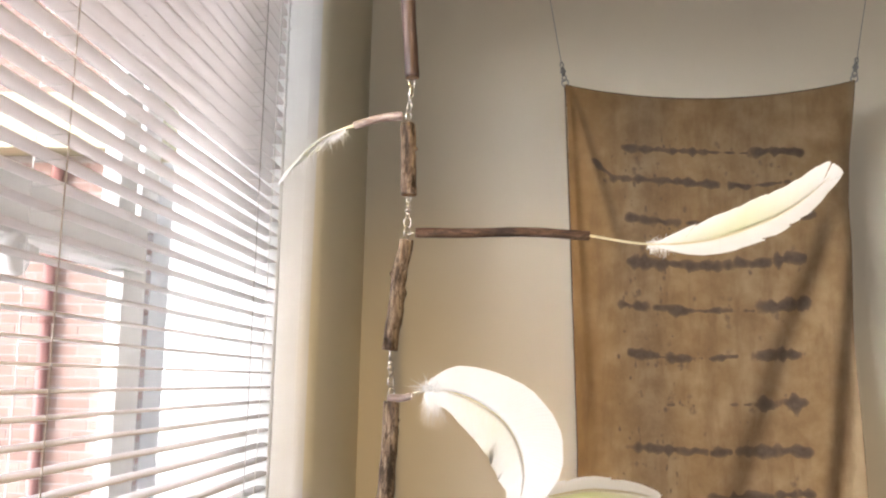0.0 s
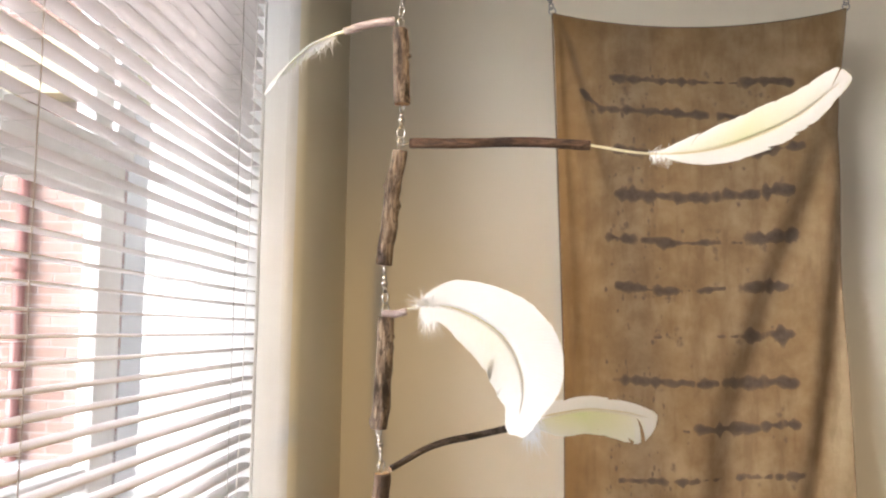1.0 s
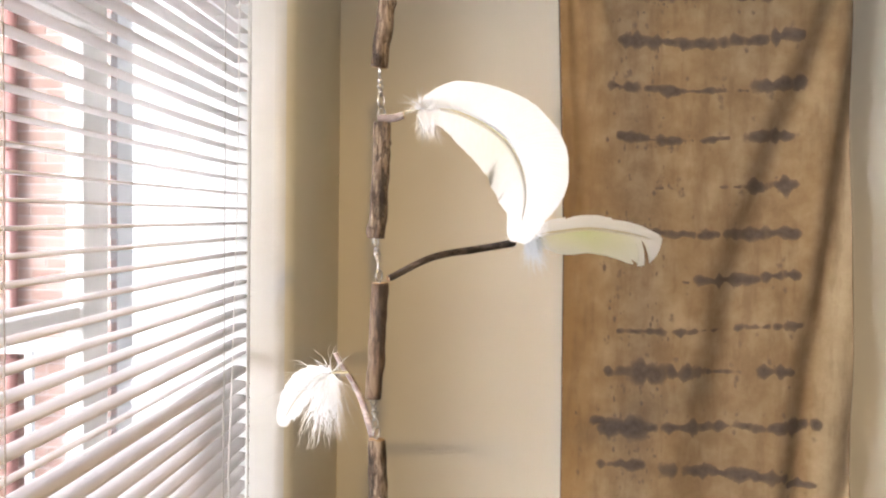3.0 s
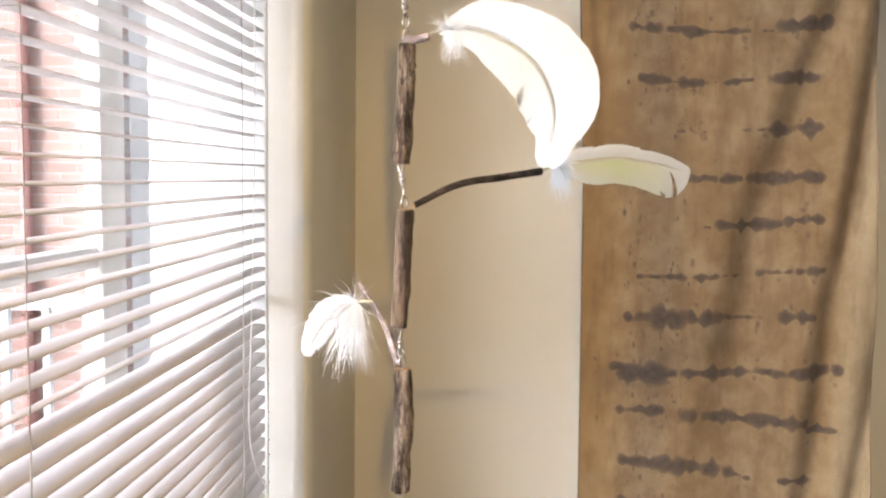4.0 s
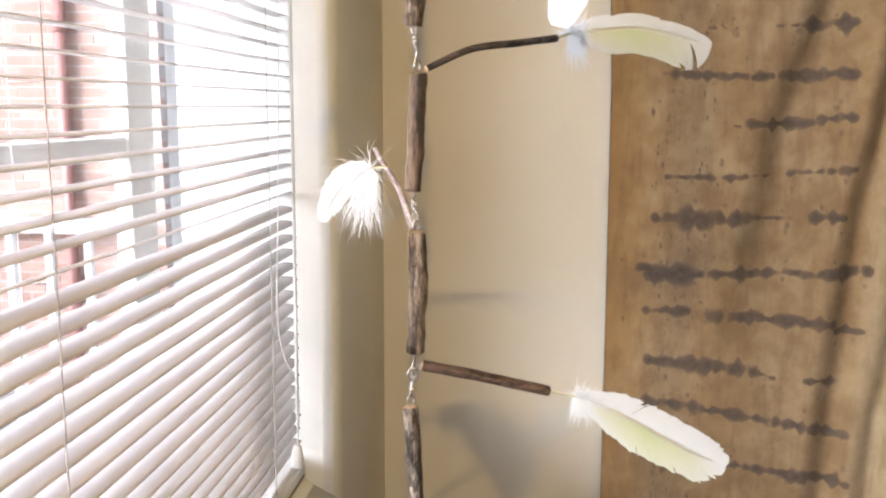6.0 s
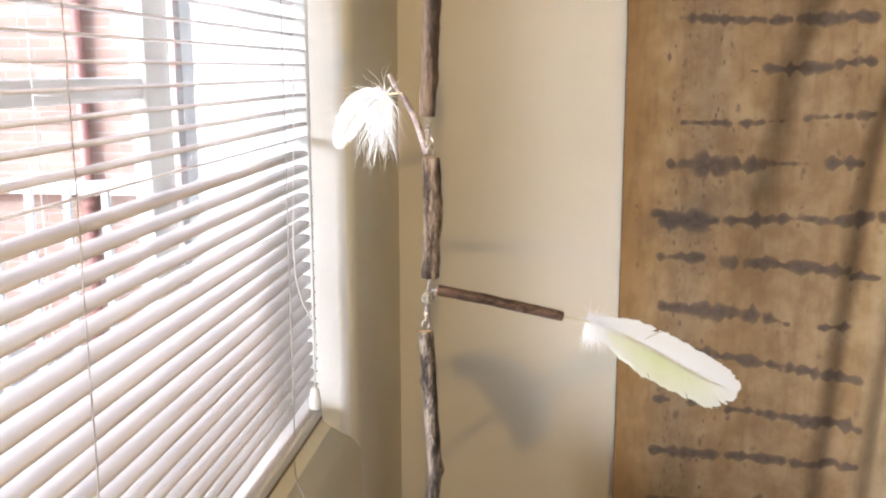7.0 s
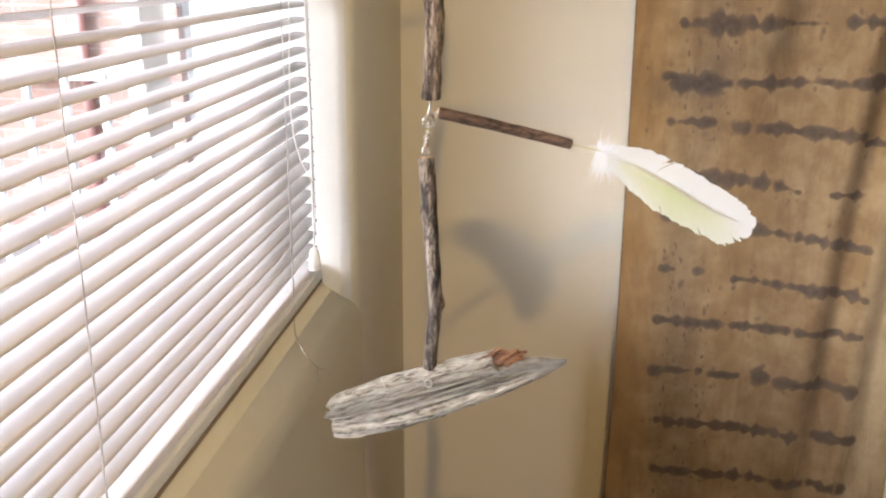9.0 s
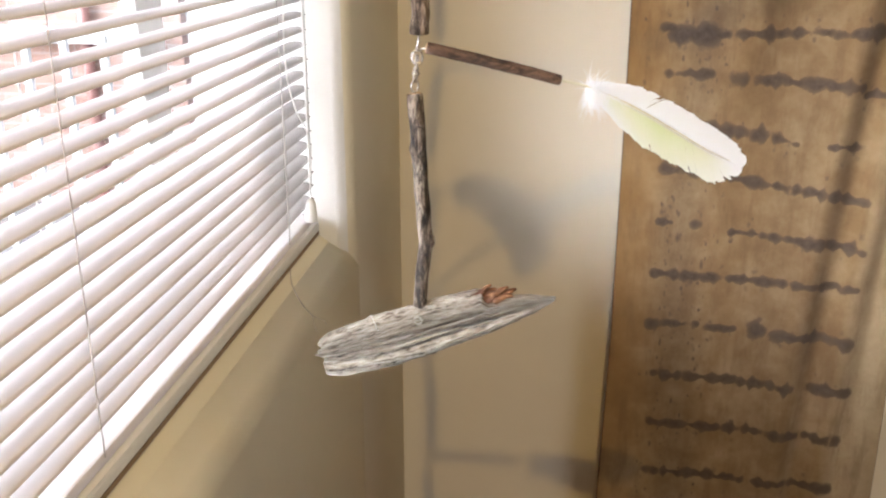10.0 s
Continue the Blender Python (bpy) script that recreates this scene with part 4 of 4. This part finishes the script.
# second arm: long brown twig with a long cream feather
twig([P(-0.0830, 1.6675), P(-0.040, 1.6678), P(0.008, 1.6690), P(0.0560, 1.6665)], 0.0040, 0.0039, 12, M_BARK_TWIG, "long straight brown twig", ((0.3, 1.0, 0.15), (0.72, 2.0, 0.2)))
pin(P(-0.090, 1.6665), P(-0.080, 1.6675))
feather([P(0.054, 1.6668), P(0.098, 1.6605), P(0.140, 1.6625), P(0.176, 1.6725), P(0.212, 1.6895), P(0.243, 1.7150)], (0.05, -1, 0.12), 0.0215, 0.0135, 22, 0.1, base=0.235, tone=(0.75, 0.15), camber=0.22, splits=12, down=46, down_len=0.012, blunt=0.26, down_at=0.05, ragged=0.07, label="long pale yellow and cream feather")

# third arm: broad white feather that hangs over
twig([P(-0.1010, 1.5358), P(-0.0920, 1.5352, -0.004), P(-0.0820, 1.5375, -0.006)], 0.0030, 0.0027, 13, M_BARK_PALE, "short pale twig tied with wire")
feather([P(-0.0817, 1.5394, -0.006), P(-0.0676, 1.5417, -0.009), P(-0.0493, 1.5410, -0.012), P(-0.0275, 1.5327, -0.015), P(-0.0077, 1.5180, -0.017), P(0.0031, 1.4979, -0.017), P(0.0058, 1.4796, -0.016), P(0.0036, 1.4640, -0.014)], (-0.12, -1, 0.10), 0.033, 0.036, 23, 0.15, lean=1.12, base=0.12, tone=(0.0, 0.25), camber=0.04, splits=0, down=170, down_len=0.024, down_at=0.05, ragged=0.04, quill_r=0.0007, label="broad bright white feather bending downwards",
        vane_a=(0.0094, 0.0207, 0.0263, 0.0310, 0.0329, 0.0263, 0.0150, 0.0047), vane_b=(0.008, 0.017, 0.025, 0.029, 0.027, 0.022, 0.013, 0.005))

# fourth arm: dark curved twig, feather pointing away a little
def Q(x, z):
    x = -0.095 + 0.87 * (x + 0.095)
    return P(x, z, 0.75 * (x + 0.095))


twig([Q(-0.0929, 1.4189), Q(-0.0577, 1.4342), Q(-0.0212, 1.4398), Q(0.0144, 1.4450)], 0.0024, 0.0029, 14, M_BARK_DARK, "dark curved twig", ((0.45, 2.2, 0.3), (0.82, 4.6, 0.6)))
feather([Q(0.0130, 1.4448), Q(0.0300, 1.4500), Q(0.0577, 1.4544), Q(0.0924, 1.4571), Q(0.1309, 1.4530), Q(0.1570, 1.4475)], (0.68, -1, 0.1), 0.0130, 0.0300, 24, 0.0, lean=0.78, base=0.17, tone=(0.1, 1.0), camber=0.25, splits=12, down=190, down_len=0.027, blunt=0.34, down_at=0.055, ragged=0.06, label="white feather with a pale yellow-green vane",
        vane_a=(0.004, 0.010, 0.011, 0.011, 0.010, 0.009, 0.004), vane_b=(0.006, 0.019, 0.022, 0.024, 0.026, 0.027, 0.012))

# fifth arm: short grey twig, fluffy white feather hanging over
twig([P(-0.1035, 1.3020, 0.004), P(-0.1115, 1.3230, 0.012), P(-0.1195, 1.3379, 0.018), P(-0.1300, 1.3525, 0.021), P(-0.1350, 1.3609, 0.022)], 0.0026, 0.0018, 15, M_BARK_PALE, "short bent pale grey twig")
feather([P(-0.1240, 1.3470, 0.018), P(-0.1380, 1.3460, 0.018), P(-0.1500, 1.3400, 0.017), P(-0.1610, 1.3290, 0.016), P(-0.1715, 1.3120, 0.015)], (0.1, -1, 0.2), 0.010, 0.013, 25, 0.2, lean=0.7, base=0.22, tone=(0.0, 0.0), camber=0.3, splits=14, down=300, down_len=0.046, down_at=0.12, droop=0.85, ragged=0.16, label="small fluffy white feather", n=90,
        vane_a=(0.004, 0.007, 0.009, 0.010, 0.010, 0.007, 0.003), vane_b=(0.006, 0.012, 0.014, 0.013, 0.011, 0.008, 0.003))

# last arm: brown twig with a cut end, white feather with a green tint
twig([P(-0.0961, 1.2000), P(-0.0502, 1.1885, 0.0134), P(-0.0005, 1.1745, 0.0284)], 0.0042, 0.0042, 16, M_BARK_TWIG, "straight brown twig with an orange cut end", ((0.35, 1.5, 0.12),))
pin(P(-0.1005, 1.1990), P(-0.090, 1.2000))
feather([P(-0.002, 1.1750, 0.028), P(0.0279, 1.1665, 0.037), P(0.0647, 1.1480, 0.048), P(0.1120, 1.1195, 0.062), P(0.1350, 1.1075, 0.069)], (0.25, -1, 0.22), 0.0180, 0.0270, 26, 0.1, lean=0.66, base=0.20, tone=(0.05, 1.0), camber=0.2, splits=34, down=260, down_len=0.021, blunt=0.42, down_at=0.05, ragged=0.16, label="white feather with a pale green vane and ragged edge",
        vane_a=(0.005, 0.014, 0.017, 0.018, 0.017, 0.012, 0.003), vane_b=(0.006, 0.019, 0.023, 0.022, 0.021, 0.014, 0.003))


def driftwood():
    """A split, deeply ridged plank of driftwood with a blunt and a pointed end."""
    bm = bmesh.new()
    n, sides = 220, 160
    top = lambda u: np.interp(u, [0, 0.04, 0.2, 0.5, 0.72, 0.74, 0.80, 0.9, 1.0], [0.0120, 0.0140, 0.0165, 0.0195, 0.0185, 0.0120, 0.0100, 0.0070, 0.001])
    low = lambda u: np.interp(u, [0, 0.05, 0.15, 0.4, 0.7, 0.9, 1.0], [0.0155, 0.0175, 0.0175, 0.0145, 0.0115, 0.0065, 0.001])
    deep = lambda u: np.interp(u, [0, 0.06, 0.3, 0.7, 1.0], [0.012, 0.015, 0.019, 0.014, 0.002])
    a, b = Vector(P(-0.1800, 0.9525)), Vector(P(0.0030, 1.0122))
    d = (b - a).normalized()
    up = Vector((0, -0.25, 1)).normalized()
    up = (up - d * up.dot(d)).normalized()
    out = d.cross(up)
    rings, grain = [], []
    for i in range(n):
        u = i / (n - 1)
        ring = []
        for k in range(sides):
            w = 2 * math.pi * k / sides
            c, s = math.cos(w), math.sin(w)
            grain += [c, s, u * 3.0]
            h = (top(u) if s > 0 else low(u)) * math.copysign(abs(s) ** 0.85, s)
            q = deep(u) * math.copysign(abs(c) ** 0.85, c)
            groove = noise.fractal(Vector((c * 2.6, s * 3.6, u * 1.2)), 0.8, 2.1, 3) * 0.16
            bend = 0.35 * noise.noise(Vector((u * 4, 2, 7)))
            for freq, depth, width, off in ((2.6, 0.46, 0.11, 0), (5.2, 0.32, 0.14, 5), (11.0, 0.13, 0.2, 9)):
                q_ = abs(noise.noise(Vector((c * freq, (s + bend * 0.12) * freq * 1.3, u * 0.8 + off))))
                groove -= depth * max(0.0, 1 - q_ / width) ** 1.3
            groove += 0.10 + 0.07 * noise.noise(Vector((c * 16, s * 24, u * 40)))
            cut = -0.55 * math.exp(-((s - 0.10 + 0.25 * u) / 0.06) ** 2) * max(0.0, 1 - u * 1.25) if c > -0.2 else 0.0
            f = 1 + groove + cut
            end = (0.009 * noise.noise(Vector((c * 1.8, s * 2.2, 3.0))) + 0.003 * noise.noise(Vector((c * 9, s * 9, 1.0)))) * max(0.0, 1 - u * 9)
            ring.append(bm.verts.new(a + d * ((b - a).length * u + end) + up * h * f + out * q * f))
        rings.append(ring)
    for r0, r1 in zip(rings, rings[1:]):
        for k in range(sides):
            bm.faces.new((r0[k], r0[(k + 1) % sides], r1[(k + 1) % sides], r1[k]))
    for ring, sink in ((rings[0], 0.004), (rings[-1], 0.0)):
        mid = sum((v.co for v in ring), Vector()) / sides
        inner = [bm.verts.new(mid + (v.co - mid) * 0.45 + d * (sink + 0.004 * noise.noise(v.co * 400))) for v in ring]
        grain += [0.4, 0.3, 0.0] * sides
        for k in range(sides):
            bm.faces.new((ring[k], ring[(k + 1) % sides], inner[(k + 1) % sides], inner[k]))
        bm.faces.new(inner)
    bmesh.ops.recalc_face_normals(bm, faces=bm.faces)
    return bm, grain


drift_bm, drift_grain = driftwood()
drift = mpart("driftwood", drift_bm, M_DRIFT, "pale grey weathered driftwood with deep grooves", None, False)
drift.data.attributes.new("grain", "FLOAT_VECTOR", "POINT").data.foreach_set("vector", drift_grain)


g = random.Random(9)
for k in range(9):
    x = -0.0560 + k * 0.0024
    a = Vector(P(x, 1.0115 + g.uniform(-0.001, 0.001), g.uniform(-0.004, 0.006)))
    b = a + Vector((0.0085 + g.uniform(0, 0.006), 0, 0.0075 - k * 0.0005 + g.uniform(-0.003, 0.003)))
    bm = bmesh.new()
    tube(bm, smooth_path([a - Vector((0.004, 0, 0.003)), a, (a + b) / 2 + Vector((0, 0, 0.001)), b], 8), lambda u: 0.0042 * (1 - 0.75 * u), 6)
    mpart("splinter", bm, M_ORANGE, "fresh orange broken wood", drift)
nail = bmesh.new()
tube(nail, [Vector(P(-0.1325, 0.984, -0.016)), Vector(P(-0.1375, 1.0005, -0.021))], 0.0005, 6)
mpart("nail", nail, M_NICKEL, "", drift)
loop = bmesh.new()
ring_wire(loop, Vector(P(-0.1010, 0.9955, -0.018)), (0, -1, 0), 0.0030, 0.0008)
mpart("wire_loop", loop, M_NICKEL, "", drift)

# ---- the spotlight behind the camera ----
spot = tagged(empty("ceiling_spotlight", (0.09, -0.65, ROOF)), "small white ceiling spotlight", "lamp")
sb = bmesh.new()
sp = [Vector((0.09, -0.65, ROOF)), Vector((0.09, -0.65, ROOF - 0.02)), Vector((0.088, -0.635, ROOF - 0.045))]
tube(sb, sp, lambda u: 0.045, 20, False)
part("housing", sb, M_PLASTIC, spot).matrix_parent_inverse = Matrix.Translation(spot.location).inverted()

# ---- outside ----
tagged(mesh_ob("ground", boxes((-900, 900, -900, 900, -3.3, -3.2)), M_GROUND), "pale paved ground outside", "ground", kind="structure")
FY, FX, FTOP, FHIGH = 6.6, -2.73, 3.16, 7.6
house = tagged(empty("brick_building", (-5.0, FY, -3.2)), "pale red brick building outside the window", "building")
HINV = Matrix.Translation(house.location).inverted()


def hpart(name, bm, mat, label=""):
    ob = part(name, bm, mat, house, label)
    ob.matrix_parent_inverse = HINV
    return ob


hpart("wall", boxes((-9.0, FX - 0.008, FY - 0.003, FY + 0.12, -3.2, FTOP)), M_MORTAR, "pale mortar bed of the brick wall")
hpart("string_course", boxes((-9.1, FX + 0.1, FY - 0.25, FY + 0.22, FTOP + 0.002, FTOP + 0.42), bevel=0.01), M_EAVE, "pale yellow rendered band")
hpart("wall", boxes((-9.0, FX - 0.008, FY - 0.003, FY + 0.12, FTOP + 0.422, FHIGH)), M_MORTAR, "pale mortar bed of the brick wall")
hpart("coping", boxes((-9.05, FX + 0.05, FY - 0.06, FY + 0.17, FHIGH + 0.002, FHIGH + 0.09), bevel=0.01), M_CONC, "grey concrete coping")


def pipe():
    bm = bmesh.new()
    tube(bm, [Vector((-3.43, FY - 0.07, z)) for z in (-3.1, 0, FTOP - 0.02)], 0.042, 14)
    for z in (-1.2, 0.35, 1.9):
        tube(bm, [Vector((-3.43, FY - 0.07, z)), Vector((-3.43, FY - 0.07, z + 0.07))], 0.052, 14)
    return bm


hpart("downpipe", pipe(), M_PIPE, "faded red painted downpipe")
hpart("ledge", boxes((-5.6, -2.95, FY - 0.22, FY + 0.005, 0.47, 0.56), bevel=0.01), M_WHITE, "white painted ledge")
rail = tagged(empty("balcony_railing", (-3.5, 5.3, -0.7)), "white painted metal railing outside the window", "railing")
RINV = Matrix.Translation(rail.location).inverted()
for name, bm, mat in (("handrail", boxes((-5.0, -2.42, 5.27, 5.33, 0.66, 0.71), bevel=0.01), M_WHITE), ("slab", boxes((-5.0, -2.40, 5.2, 6.35, -0.80, -0.70)), M_CONC)):
    part(name, bm, mat, rail).matrix_parent_inverse = RINV
tagged(mesh_ob("balcony_base", boxes((-4.9, -2.5, 5.4, 6.3, -3.2, -0.80)), M_CONC), "grey concrete base under the railing", "base", kind="structure")
for k in range(11):
    part("post", boxes((-4.9 + k * 0.245, -4.86 + k * 0.245, 5.28, 5.32, -0.70, 0.66)), M_WHITE, rail).matrix_parent_inverse = RINV


# plain backdrop, added so the gap beside the mullion shows bright, not dark horizon
M_PALE = paint("pale_backdrop", (0.74, 0.72, 0.69), (0.80, 0.78, 0.75), 0.85, 2.5, 0.2)
tagged(mesh_ob("backdrop", boxes((-5.6, -0.9, 9.6, 9.9, -3.2, 5.2)), M_PALE), "plain pale backdrop added farther off outside the window", "building", kind="structure")


def brick_mesh():
    me, bm = bpy.data.meshes.new("brick"), bmesh.new()
    box(bm, -0.115, 0.115, -0.05, 0.05, -0.0325, 0.0325, 0.004)
    bm.to_mesh(me)
    bm.free()
    me.materials.append(M_BRICK)
    return me


BRICK = brick_mesh()
g = random.Random(12)
rest = bmesh.new()
count = 0
for row in range(int((FHIGH + 3.2) / 0.076)):
    z = -3.2 + 0.076 * row + 0.038
    if FTOP - 0.034 < z < FTOP + 0.456:
        continue
    for col in range(26):
        x = FX - 0.115 - col * 0.24 - (0.12 if row % 2 else 0)
        if x < -8.8:
            continue
        if -0.6 < z < 2.9 and x > -4.05 and count < 300:
            b = new("brick", BRICK)
            b.parent, b.matrix_parent_inverse = house, HINV
            b.matrix_basis = pose(x, FY + 0.05 - 0.006 + g.uniform(-0.002, 0.002), z, 0, g.uniform(-0.3, 0.3), 0)
            count += 1
        else:
            y = FY - 0.006 + g.uniform(-0.002, 0.002)
            c = [rest.verts.new((x + sx * 0.115, y + dy, z + sz * 0.0325)) for dy in (0, 0.02) for sx, sz in ((-1, -1), (1, -1), (1, 1), (-1, 1))]
            for q in ((0, 1, 2, 3), (0, 4, 5, 1), (1, 5, 6, 2), (2, 6, 7, 3), (3, 7, 4, 0)):
                rest.faces.new([c[i] for i in q])
tagged(hpart("brickwork", rest, M_BRICK), kind="stuff")
